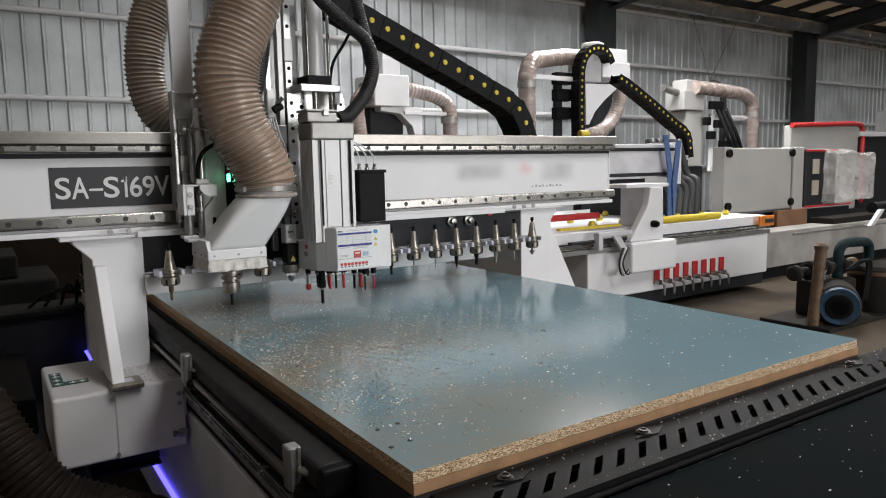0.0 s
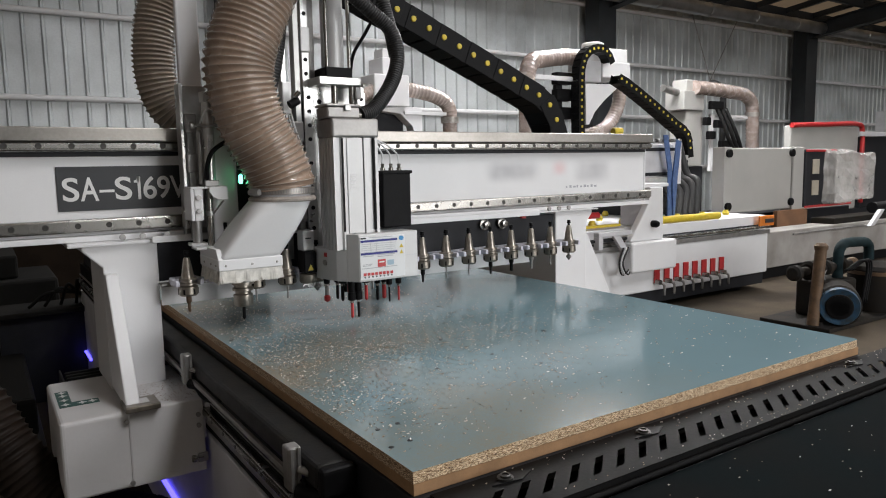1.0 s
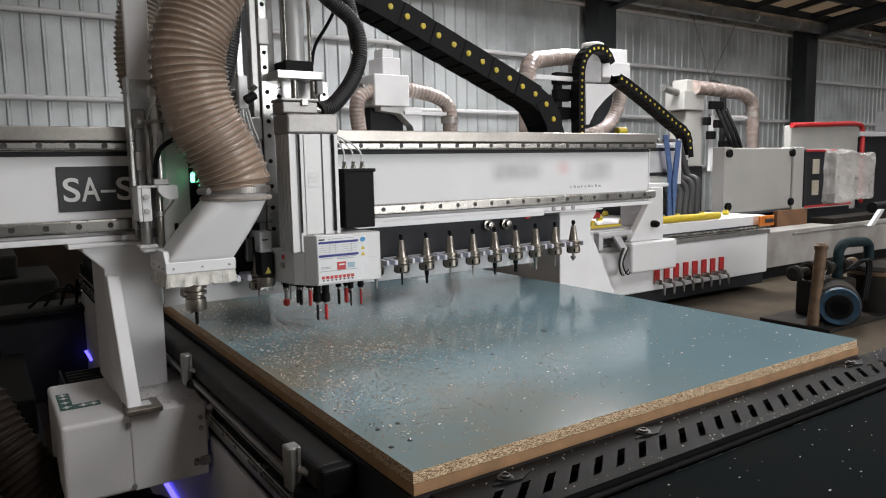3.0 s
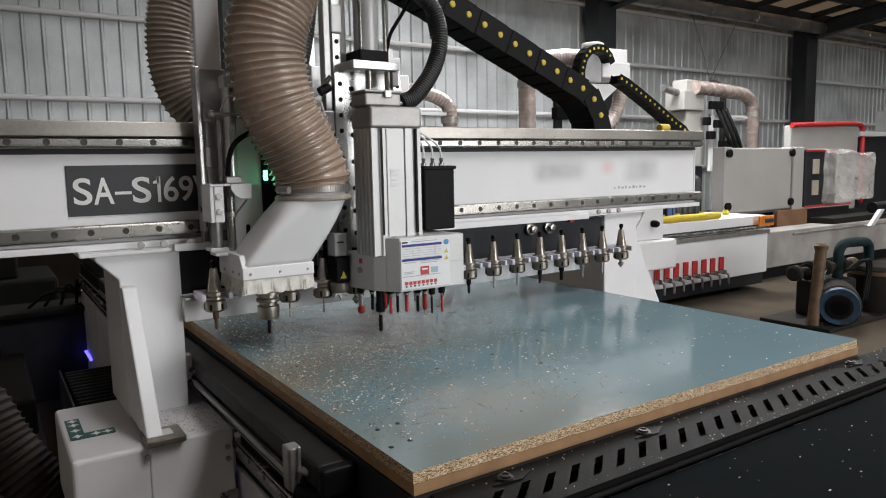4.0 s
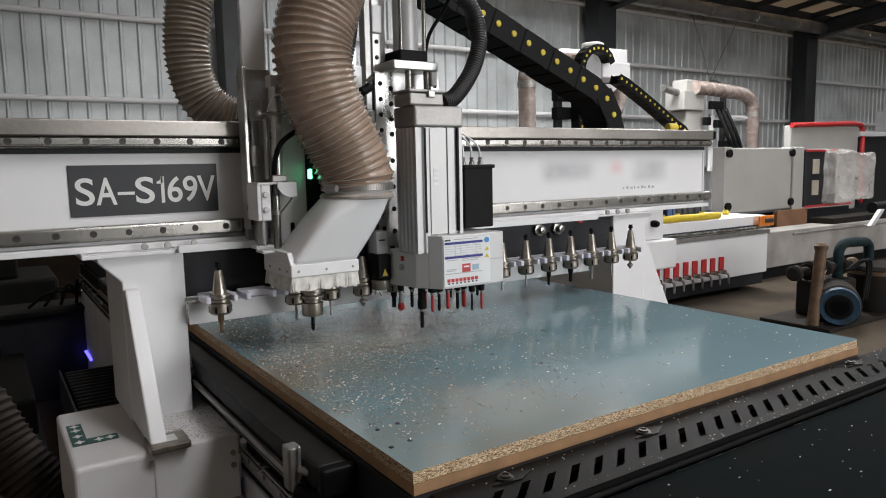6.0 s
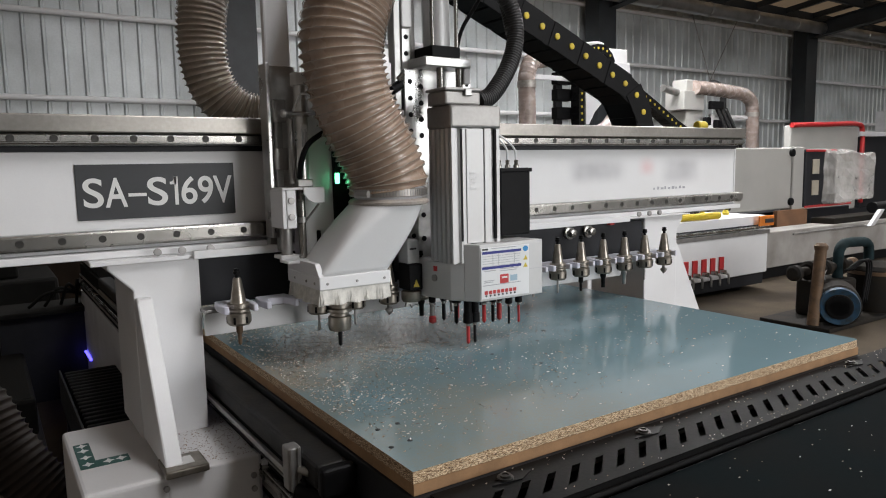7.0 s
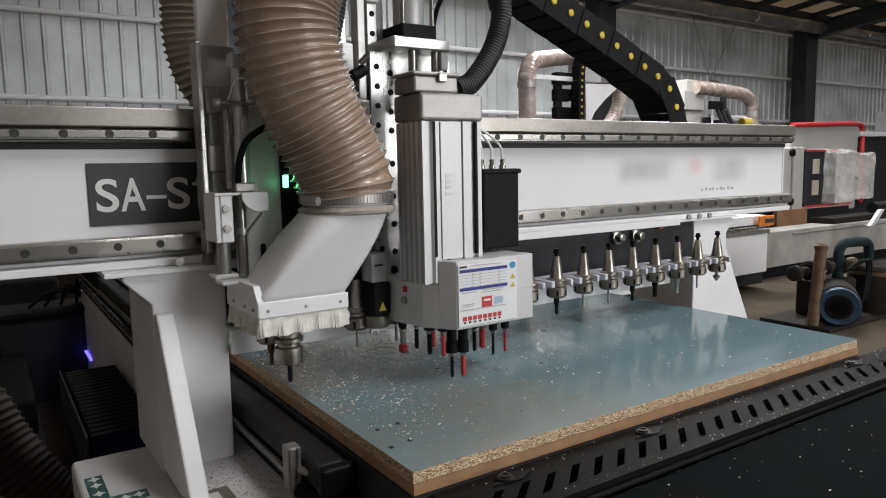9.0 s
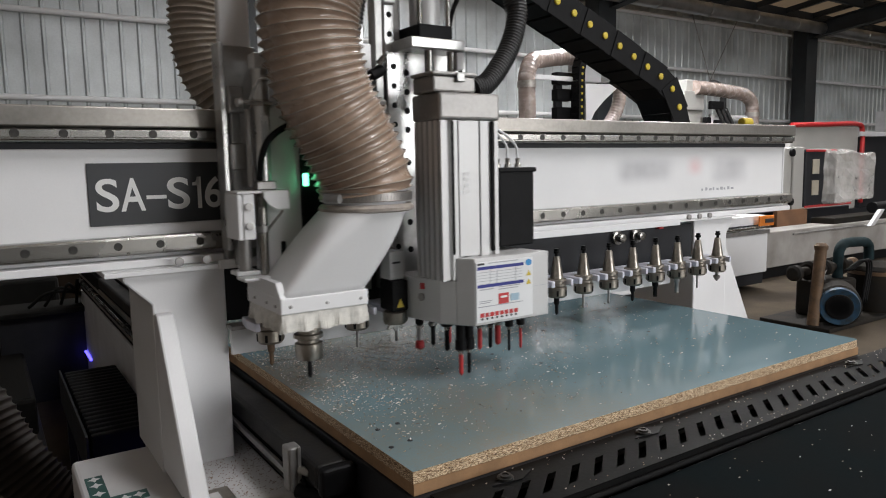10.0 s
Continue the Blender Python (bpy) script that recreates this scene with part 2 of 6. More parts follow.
def ribbed(pts, r, pitch, depth, n=28):
    """A wire-wound hose: soft rings along a smooth line."""
    coarse = spline(pts, 200)
    length = sum((b - a).length for a, b in zip(coarse, coarse[1:]))
    fine = spline(pts, int(length / pitch * 8))
    return sweep(fine, lambda s: r - depth * abs(math.sin(math.pi * s / pitch)) ** 0.75, n)


def wire_rings(pts, r, pitch, thick, n=40):
    """The wound wire of a hose: one thin ring on each crest."""
    coarse = spline(pts, 200)
    length = sum((b - a).length for a, b in zip(coarse, coarse[1:]))
    fine = spline(pts, int(length / pitch * 8))
    bm, run, want, side = bmesh.new(), 0.0, pitch, None
    for k in range(1, len(fine) - 1):
        d = (fine[k + 1] - fine[k - 1]).normalized()
        side = (side or d.orthogonal()).normalized()
        side = (side - d * side.dot(d)).normalized()
        run += (fine[k] - fine[k - 1]).length
        if run < want:
            continue
        want += pitch
        up, rows = d.cross(side), []
        for i in range(n):
            a = 2 * math.pi * i / n
            out = side * math.cos(a) + up * math.sin(a)
            rows.append([bm.verts.new(fine[k] + out * (r + thick * math.cos(b)) + d * (thick * math.sin(b))) for b in (0, 1.571, 3.142, 4.712)])
        for i in range(n):
            for j in range(4):
                bm.faces.new((rows[i][j], rows[(i + 1) % n][j], rows[(i + 1) % n][(j + 1) % 4], rows[i][(j + 1) % 4])).smooth = True
    bmesh.ops.recalc_face_normals(bm, faces=list(bm.faces))
    return bm


def merge(*bms):
    out = bmesh.new()
    for b in bms:
        me = bpy.data.meshes.new("tmp")
        b.to_mesh(me)
        b.free()
        out.from_mesh(me)
        bpy.data.meshes.remove(me)
    return out


def mesh_of(name, bm, material):
    me = bpy.data.meshes.new(name)
    bm.to_mesh(me)
    bm.free()
    for m in (material if isinstance(material, (list, tuple)) else [material]):
        me.materials.append(m)
    return me


def part(name, bm, material, parent, label=""):
    ob = new(name, mesh_of(name, bm, material))
    ob.parent = parent
    return tagged(ob, label) if label else ob


def share(ob, m, parent=None):
    """Another object on the same mesh."""
    o = new(ob.name.split(".")[0], ob.data)
    o.parent = parent or ob.parent
    o.matrix_basis = m
    return o


def thing(name, label, category, group="", at=(0, 0, 0)):
    ob = tagged(new(name), label, category, group)
    ob.location = at
    return ob


def single(name, bm, material, label, category, group="", kind=""):
    return tagged(new(name, mesh_of(name, bm, material)), label, category, group, kind)


def setting(name, bm, material, label, category):
    return tagged(new(name, mesh_of(name, bm, material)), label, category, kind="structure")


def glyph(ch, material, parent, x0, x1, y, z0, z1):
    """One letter of the sign, fitted between its edges; a dash keeps a thin bar's height."""
    cu = bpy.data.curves.new("text", "FONT")
    cu.body, cu.size, cu.extrude, cu.offset = ch, 0.088, 0.0005, 0.0011
    tmp = new("text_tmp", cu)
    me = bpy.data.meshes.new_from_object(tmp.evaluated_get(bpy.context.evaluated_depsgraph_get()))
    bpy.data.objects.remove(tmp)
    me.name = "letter"
    me.materials.clear()
    me.materials.append(material)
    xs, ys = [v.co.x for v in me.vertices], [v.co.y for v in me.vertices]
    if ch == "\u2013":
        z0, z1 = z0 + 0.0215, z0 + 0.0285
    for v in me.vertices:
        u, w, d = (v.co.x - min(xs)) / (max(xs) - min(xs)), (v.co.y - min(ys)) / (max(ys) - min(ys)), v.co.z
        v.co = (x0 + (x1 - x0) * u, y - d, z0 + (z1 - z0) * w)
    ob = new("letter", me)
    ob.parent = parent
    return ob


# ---- the hall ----
setting("floor", box(-12, 34, -10, 10.8, -0.2, 0, 0), CONC, "dusty brown concrete workshop floor", "floor")


def corrugated(x0, x1, z0, z1, pitch=0.25):
    """Sheet cladding seen from inside: flat pans with narrow ribs."""
    bm = bmesh.new()
    prof, x = [], x0
    while x < x1:
        prof += [(x, 0), (x + pitch * 0.62, 0), (x + pitch * 0.70, -0.03), (x + pitch * 0.80, -0.03), (x + pitch * 0.88, 0)]
        x += pitch
    lo = [bm.verts.new((a, b, z0)) for a, b in prof]
    hi = [bm.verts.new((a, b, z1)) for a, b in prof]
    for i in range(len(prof) - 1):
        bm.faces.new((lo[i], lo[i + 1], hi[i + 1], hi[i]))
    r = bmesh.ops.extrude_face_region(bm, geom=list(bm.faces))
    for v in r["geom"]:
        if isinstance(v, bmesh.types.BMVert):
            v.co.y += 0.02
    bmesh.ops.recalc_face_normals(bm, faces=list(bm.faces))
    return bm


bmw = corrugated(-12, 34, 0, 5.12)
bmw.transform(Matrix.Translation((0, 10.62, 0)))
setting("wall_north", bmw, SHEET, "corrugated galvanised sheet cladding on steel girts", "wall")
for z in (1.15, 2.34, 3.52, 4.7):
    setting("girt", rod((-12, 10.5, z), (34, 10.5, z), 0.042, 12), WHITE, "pale round steel girt along the cladding", "girt")
for nm, lo, hi in (("wall_south_left", -2, 3), ("wall_south_right", 9, 34)):
    setting(nm, box(lo, hi, -10.2, -10, 0, 7.4, 0), SHEET, "plain sheet wall beside an added, unseen doorway", "wall")
setting("wall_south_lintel", box(3, 9, -10.2, -10, 4.2, 7.4, 0), SHEET, "plain sheet wall above an added, unseen doorway", "wall")
# Unseen wall, set close in and dark to keep light off the left side.
setting("wall_west_light_block", box(-2.2, -2.0, -10.2, 10.8, 0, 7.4, 0), mat("light_stop_brown_sheet", (0.16, 0.14, 0.12), 0.6, var=0.3, scale=0.8, bump=0.02), "unseen plain sheet wall", "wall")
setting("wall_east", box(34, 34.2, -10.2, 10.8, 0, 7.4, 0), SHEET, "unseen plain sheet wall", "wall")


def lean(bm):
    """Tips roof parts built level at z = 0 into the roof's slope."""
    for v in bm.verts:
        v.co.z += roof_z(v.co.y)
    return bm


def roof():
    """Sheet roof with open strips for the roof lights."""
    strips = sorted({x for x, _ in ROOF_LIGHTS})
    edges = [-12.2]
    for s in strips:
        edges += [s - 0.8, s + 0.8]
    edges.append(34.2)
    ob = [box(edges[i], edges[i + 1], -10.2, 10.8, 0.02, 0.08, 0) for i in range(0, len(edges), 2)]
    for s in strips:
        for y0, y1 in ((-10.2, -6.5), (-1.5, 2.7), (7.7, 10.8)):
            ob.append(box(s - 0.8, s + 0.8, y0, y1, 0.02, 0.08, 0))
    return lean(merge(*ob))


setting("ceiling", roof(), ROOFM, "brown sheet roof with rows of roof lights", "ceiling")
for x in (-4.9, 3.1, 11.1, 18.9, 26.7):
    setting("rafter", lean(merge(box(x - 0.12, x + 0.12, -10, 10.4, -0.62, -0.60, 0), box(x - 0.12, x + 0.12, -10, 10.4, -0.24, -0.22, 0), box(x - 0.01, x + 0.01, -10, 10.4, -0.60, -0.24, 0))), DARKST, "dark painted steel rafter", "rafter")
for k in range(17):
    x = 12.2 + k * 1.3
    setting("roof_batten", lean(box(x, x + 0.10, 2.0, 10.5, -0.12, 0.015, 0)), DARKST, "dark steel batten under the roof sheets", "batten")
for k in range(16):
    y = -9.6 + k * 1.3
    setting("purlin", lean(merge(box(-12, 34, y, y + 0.03, -0.21, 0.01, 0), box(-12, 34, y, y + 0.09, -0.215, -0.2105, 0))), DARKST, "dark steel roof purlin", "purlin")


def column(x):
    c = thing("steel_column", "dark painted steel wall column", "column", "wall columns", (x, 10.2, 0))
    part("flange", box(-0.26, 0.26, -0.2, -0.175, 0, 4.95, 0.002), DARKST, c)
    part("flange", box(-0.26, 0.26, 0.175, 0.2, 0, 4.95, 0.002), DARKST, c)
    part("web", box(-0.26, 0.26, -0.1742, 0.1742, 0.02, 4.94, 0.002), DARKST, c)
    part("base_plate", box(-0.34, 0.34, -0.3, 0.3, 0, 0.02, 0.002), DARKST, c)
    for o in c.children:
        o["kind"] = "structure"
    return c


for x in (-4.9, 3.02, 10.93, 18.9, 26.7):
    column(x)

d = thing("ventilation_duct", "long round galvanised duct hung under the eaves", "duct", at=(0, 9.75, 4.78))
for k in range(16):
    x0 = 5 + k * 1.8
    part("duct_section", lathe([(0.155, 0), (0.155, 1.76), (0.168, 1.77), (0.168, 1.80)], Matrix.Translation((x0, 0, 0)) @ pose(0, 0, 0, 0, 90, 0), 24), DUCT, d)
for x in (14.2, 16.2):
    p = (14.73, 10.2, 3.25)
    single("hanger_cable", rod((x - 0.25 + (x > 15) * 0.2, 10.3, 5.16), p, 0.012, 8), DULLST, "thin dark cable hanging from the roof", "cable", "roof cables")

# ---- the router's bed ----
BED = thing("router_bed", "white and black router bed with a blue light strip", "machine bed")
part("side_panel", box(-0.030, -0.012, -0.25, 3.75, 0.10, 0.605, 0.004), GREYW, BED)
part("side_panel", box(1.26, 1.28, -0.25, 2.7, 0.10, 0.66, 0.004), GREYW, BED)
part("frame_rail", box(-0.064, -0.006, 0.19, 2.65, 0.770, 0.815, 0.010, 3), RAILB, BED, "black rounded side rail")
part("frame_rail", box(1.225, 1.255, 0.16, 2.65, 0.75, 0.80, 0.008), BLACKP, BED)
part("bed_core", box(-0.004, 1.22, -0.008, 3.7, 0.60, 0.822, 0.002), DARKP, BED)
part("guide_beam", box(-0.024, -0.0045, -0.22, 3.72, 0.606, 0.765, 0.004), BLACKP, BED)
part("linear_rail", merge(box(-0.040, -0.0245, -0.22, 3.72, 0.658, 0.682, 0.003), box(-0.044, -0.0402, -0.22, 3.72, 0.664, 0.677, 0.001)), BRIGHT, BED, "bright linear guide rail")
for k in range(40):
    part("rail_bolt", lathe([(0.005, 0), (0.005, 0.0008), (0.003, 0.0009)], pose(-0.044, -0.15 + k * 0.095, 0.6705, 0, -90, 0), 10), BOLTD, BED)
part("rail_ledge", box(-0.034, -0.0245, -0.22, 3.72, 0.700, 0.704, 0.001), DULLST, BED)
part("gear_rack", box(-0.034, -0.0245, -0.22, 3.72, 0.636, 0.650, 0.001), DULLST, BED)
part("base_skirt", box(-0.02, 1.26, -0.2, 3.7, 0.0, 0.0995, 0.003), DARKP, BED)
for y0, y1 in ((0.9, 1.93), (3.43, 3.74)):
    part("light_strip", sweep(spline([(-0.037, y0, 0.256), (-0.038, (y0 + y1) / 2, 0.259), (-0.037, y1, 0.254)], 40), 0.0075, 8), LEDB, BED, "glowing blue light strip")
part("pale_lip", box(-0.072, -0.0645, 0.30, 2.6, 0.7585, 0.7695, 0.001), DULLST, BED)
for y in (0.25, 0.96, 1.66):
    b = part("stop_bracket", merge(box(-0.088, -0.0645, y, y + 0.03, 0.755, 0.830, 0.004), box(-0.0855, -0.080, y - 0.004, y - 0.0002, 0.755, 0.830, 0.001), box(-0.073, -0.067, y - 0.004, y - 0.0002, 0.755, 0.830, 0.001)), DULLST, BED, "grooved aluminium stop bracket")
    part("stop_cylinder", rod((-0.075, y - 0.004, 0.758), (-0.03, y - 0.075, 0.752), 0.012), BLACK, b)
    part("air_tube", sweep(spline([(-0.066, y - 0.004, 0.775), (-0.06, y - 0.05, 0.735), (-0.035, y - 0.10, 0.73), (-0.01, y - 0.09, 0.75)], 24), 0.005, 8), BLACK, b)
    part("fitting", rod((-0.07, y - 0.003, 0.792), (-0.06, y - 0.022, 0.790), 0.007, 10), BRIGHT, b)
part("end_cap", box(-0.066, -0.004, 0.165, 0.1895, 0.768, 0.817, 0.008, 3), BLACK, BED)

# spoilboard and workpiece
single("spoil_board", box(0.001, 1.221, 0.001, 2.44, 0.8225, 0.8415, 0.0012), MDF, "brown fibreboard spoil board under the panel", "board")


def panel():
    """The faced chipboard panel, with a few bored holes along one edge."""
    bm = box(0, 1.22, 0, 2.44, 0.842, 0.860, 0)
    v = [e for e in bm.edges if abs(e.verts[0].co.z - e.verts[1].co.z) > 0.01 and e.verts[0].co.x > 1 and e.verts[0].co.y < 0.1]
    bmesh.ops.bevel(bm, geom=v, offset=0.012, segments=4, affect="EDGES", profile=0.5)
    bm.normal_update()
    for f in bm.faces:
        f.material_index = 0 if f.normal.z > 0.5 else 1
    return bm


PANEL = single("chipboard_panel", panel(), [LAMINATE, CHIP], "blue-grey laminate faced chipboard panel strewn with wood chips", "panel")
HOLES = [(0.018, 0.094), (0.055, 0.10), (0.035, 0.17), (0.075, 0.175), (0.03, 0.55), (0.07, 0.60), (0.05, 0.88), (0.022, 0.92), (0.06, 1.2), (0.36, 0.62), (0.44, 0.60), (0.50, 0.30), (0.62, 0.45), (0.55, 0.75), (0.70, 0.52), (0.66, 0.95), (0.8, 0.7), (0.9, 0.35), (0.46, 0.42), (0.3, 0.40)]
for hx_, hy_ in HOLES:
    part("bored_hole", lathe([(0.0042, -0.0002), (0.0042, 0.0006)], Matrix.Translation((hx_, hy_, 0.86)), 10), BLACK, PANEL)


def chips():
    """Flakes and splinters strewn over the panel, thickest in a swathe near one edge."""
    vs, fs = [], []
    r = random.Random(11)
    n = 0
    while n < 8500:
        y = r.triangular(0.02, 1.5, 0.62)
        x = abs(r.gauss(0.0, 0.30)) + 0.01 if r.random() < 0.84 else r.uniform(0.02, 1.2)
        if x > 1.2 or noise.noise(Vector((x * 5, y * 4, 0))) < r.uniform(-0.75, 0.45):
            continue
        a, s = r.uniform(0, 6.28), r.choice((0.0007, 0.0008, 0.0009, 0.0011, 0.0013, 0.0016, 0.0019, 0.0024, 0.0030))
        w = s * r.uniform(0.25, 0.7)
        ca, sa, tilt = math.cos(a), math.sin(a), r.uniform(0, 0.0016)
        k = len(vs)
        for u, v, z in ((-s, -w, 0.0003), (s, -w * 0.7, 0.0003 + tilt), (s * 0.8, w, 0.0007 + tilt), (-s, w * 0.8, 0.0006)):
            vs.append((x + u * ca - v * sa, y + u * sa + v * ca, 0.8602 + z))
        vs.append((x, y, 0.8602))
        fs += [(k, k + 1, k + 2, k + 3), (k, k + 4, k + 1), (k + 1, k + 4, k + 2), (k + 2, k + 4, k + 3), (k + 3, k + 4, k)]
        n += 1
    # sparse larger crumbs over the whole panel
    for _ in range(420):
        x, y = r.uniform(0.03, 1.19), r.uniform(0.03, 1.9)
        s, k = r.choice((0.0012, 0.0016, 0.002, 0.0028, 0.0036)), len(vs)
        a, h = r.uniform(0, 6.28), r.uniform(0.0008, 0.0022)
        ca, sa = math.cos(a), math.sin(a)
        for u, v in ((-s, -s * 0.5), (s, -s * 0.3), (s * 0.7, s * 0.5), (-s, s * 0.4)):
            vs.append((x + u * ca - v * sa, y + u * sa + v * ca, 0.8602 + h * r.uniform(0.4, 1.0)))
        vs.append((x, y, 0.8602))
        fs += [(k, k + 1, k + 2, k + 3), (k, k + 4, k + 1), (k + 1, k + 4, k + 2), (k + 2, k + 4, k + 3), (k + 3, k + 4, k)]
    for _ in range(260):
        x, y = r.uniform(0.1, 1.6), r.uniform(-0.65, -0.16)
        s, k = r.choice((0.0006, 0.0008, 0.001, 0.0013, 0.0018, 0.0027)), len(vs)
        for u, v in ((-s, -s * 0.5), (s, -s * 0.4), (s, s * 0.5), (-s, s * 0.6)):
            vs.append((x + u, y + v, 0.8085 + abs(u) * 0.3))
        vs.append((x, y, 0.8076))
        fs += [(k, k + 1, k + 2, k + 3), (k, k + 4, k + 1), (k + 1, k + 4, k + 2), (k + 2, k + 4, k + 3), (k + 3, k + 4, k)]
    for _ in range(170):
        x = r.uniform(0.05, 1.3)
        y = r.choice((r.uniform(-0.047, -0.014), r.uniform(-0.124, -0.107)))
        s, k = r.uniform(0.0005, 0.0016), len(vs)
        for u, v in ((-s, -s * 0.5), (s, -s * 0.4), (s, s * 0.5), (-s, s * 0.6)):
            vs.append((x + u, y + v, 0.8268 + abs(u) * 0.3))
        vs.append((x, y, 0.8258))
        fs += [(k, k + 1, k + 2, k + 3), (k, k + 4, k + 1), (k + 1, k + 4, k + 2), (k + 2, k + 4, k + 3), (k + 3, k + 4, k)]
    me = bpy.data.meshes.new("wood_chips")
    me.from_pydata(vs, [], fs)
    m = bpy.data.materials.new("wood_chip")
    m.use_nodes = True
    nt = m.node_tree
    g, rp = nt.nodes.new("ShaderNodeNewGeometry"), nt.nodes.new("ShaderNodeValToRGB")
    rp.color_ramp.elements[0].color, rp.color_ramp.elements[1].color = (0.10, 0.06, 0.035, 1), (0.92, 0.90, 0.86, 1)
    e = rp.color_ramp.elements.new(0.4)
    e.color = (0.50, 0.38, 0.26, 1)
    nt.links.new(g.outputs["Random Per Island"], rp.inputs["Fac"])
    nt.links.new(rp.outputs["Color"], nt.nodes["Principled BSDF"].inputs["Base Color"])
    nt.nodes["Principled BSDF"].inputs["Roughness"].default_value = 0.6
    me.materials.append(m)
    return tagged(new("wood_chips", me), "pale and dark wood chips strewn on the panel", "wood chips", kind="stuff")


chips()


# slotted edge strip and the black table in front of the bed
def slotted_strip():
    """A folded black strip with a row of slanting slots cut through."""
    x0, x1, y0, y1, z = 0.02, 1.42, -0.126, -0.012, 0.826
    yb, yt, slant, pitch, w = -0.101, -0.058, 0.0485, 0.0495, 0.0170
    parts = [box(x0, x1, y0, yb, z - 0.003, z, 0), box(x0, x1, yt, y1, z - 0.003, z, 0)]
    x = x0 - 0.0523
    while x < x1:
        parts.append(prism([(x, yb), (x + pitch - w, yb), (x + pitch - w + slant, yt), (x + slant, yt)], "z", z - 0.003, z))
        x += pitch
    parts.append(box(x0, x1, y0, y0 + 0.003, z - 0.026, z - 0.0032, 0))
    parts.append(box(x0, x1, y1 - 0.003, y1, z - 0.03, z - 0.0032, 0))
    return merge(*parts)


STRIP = thing("slotted_strip", "black slotted steel edge strip bolted before the bed", "edge strip")
part("strip", slotted_strip(), BLACKP, STRIP)
part("channel_floor", box(0.02, 1.42, -0.122, -0.016, 0.785, 0.79, 0), BLACK, STRIP)
for bx_ in (0.134, 0.431, 1.113):
    # Black plate laid on the strip for the dark recess round each bolt.
    b = part("recess_shade_plate", prism([(bx_ - 0.03, -0.045), (bx_ + 0.022, -0.024), (bx_ + 0.05, -0.036), (bx_ + 0.02, -0.052)], "z", 0.8265, 0.8285), BLACK, STRIP)
    part("bolt", lathe([(0.0125, 0), (0.0125, 0.0025), (0.0085, 0.0027), (0.0085, 0.006), (0.005, 0.0062), (0.0048, 0.004)], Matrix.Translation((bx_, -0.037, 0.8286)), 16), BOLTD, b, "dark socket bolt with washer")
single("edge_bar", rod((-0.02, -0.1312, 0.8125), (1.9, -0.1312, 0.8125), 0.0046, 18), BLACKP, "black round bar along the table edge", "bar")
T = thing("outfeed_table", "dark grey table top before the bed, dusted with chips", "table")
part("table_top", box(0.0, 2.4, -0.9, -0.1365, 0.775, 0.808, 0.003), mat("dark_table_top", (0.0022, 0.0054, 0.0064), 0.92, var=0.4, scale=5, bump=0.01, spec=0.06, stain=(0.0075, 0.0085, 0.0085)), T)
for lx, ly in ((0.05, -0.85), (2.35, -0.85), (0.05, -0.21), (2.35, -0.21)):
    part("leg", box(lx - 0.03, lx + 0.03, ly - 0.03, ly + 0.03, 0, 0.7748, 0.003), BLACKP, T)

# ---- the moving gantry (built where it stands at the start) ----
GAN = thing("gantry", "white steel gantry with bright guide rails on two columns", "gantry")
BY = 1.449
beam = part("beam", box(-0.95, 1.93, BY + 0.012, BY + 0.25, 1.105, 1.363, 0.006), WHITE, GAN, "white painted box beam")
part("face_step", box(-0.95, 1.925, BY + 0.002, BY + 0.0115, 1.326, 1.338, 0.001), DARKP, beam)
part("top_cover", box(-0.955, 1.935, BY - 0.03, BY + 0.255, 1.3635, 1.400, 0.003), COVERST, GAN, "ground steel top strip")
for z0, z1, nm in ((1.339, 1.363, 0), (1.129, 1.163, 1)):
    rail = part("guide_rail", merge(box(-0.95, 1.935, BY - 0.022, BY + 0.0118, z0, z1, 0.004), box(-0.95, 1.935, BY - 0.026, BY - 0.0222, z0 + 0.006, z1 - 0.004, 0.001)), BRIGHT, GAN, "polished linear guide rail")
    bolt = None
    x = -0.93
    while x < 1.93:
        if bolt is None:
            bolt = part("rail_bolt", lathe([(0.0075, 0), (0.0075, 0.0008), (0.0062, 0.0009), (0.0058, 0.0004)], pose(0, 0, 0, 90, 0, 0), 16), BOLTD, rail, "dark socket bolt")
            bolt.location = (x, BY - 0.0262, (z0 + z1) / 2 + 0.001)
        else:
            share(bolt, Matrix.Translation((x, BY - 0.0262, (z0 + z1) / 2 + 0.001)), rail)
        x += 0.0735
part("lower_lip", box(-0.95, 1.915, BY - 0.03, BY + 0.1, 1.105, 1.120, 0.002), WHITE, GAN)
part("marker_lamp", lathe([(0.014, 0), (0.017, 0.004), (0.017, 0.05), (0.013, 0.055)], pose(1.885, 1.6, 1.421, 0, 90, 0), 16), YELLOW, GAN, "small yellow lamp on the beam")
part("end_plate", box(1.931, 1.94, BY + 0.012, BY + 0.25, 1.11, 1.38, 0.003), WHITE, GAN)
SIGN = part("sign_plate", box(-0.307, 0.02, BY + 0.0085, BY + 0.0117, 1.184, 1.300, 0.0005), SIGNB, GAN, "black sign plate with white lettering")
for ch_, lx0, lx1 in (("S", -0.2945, -0.2560), ("A", -0.2530, -0.2095), ("\u2013", -0.2075, -0.1710), ("S", -0.1690, -0.1275), ("1", -0.1125, -0.1050), ("6", -0.0985, -0.0640), ("9", -0.0620, -0.0285), ("V", -0.0280, 0.0145)):
    glyph(ch_, SIGNW, SIGN, lx0, lx1, BY + 0.0084, 1.2095, 1.2715)
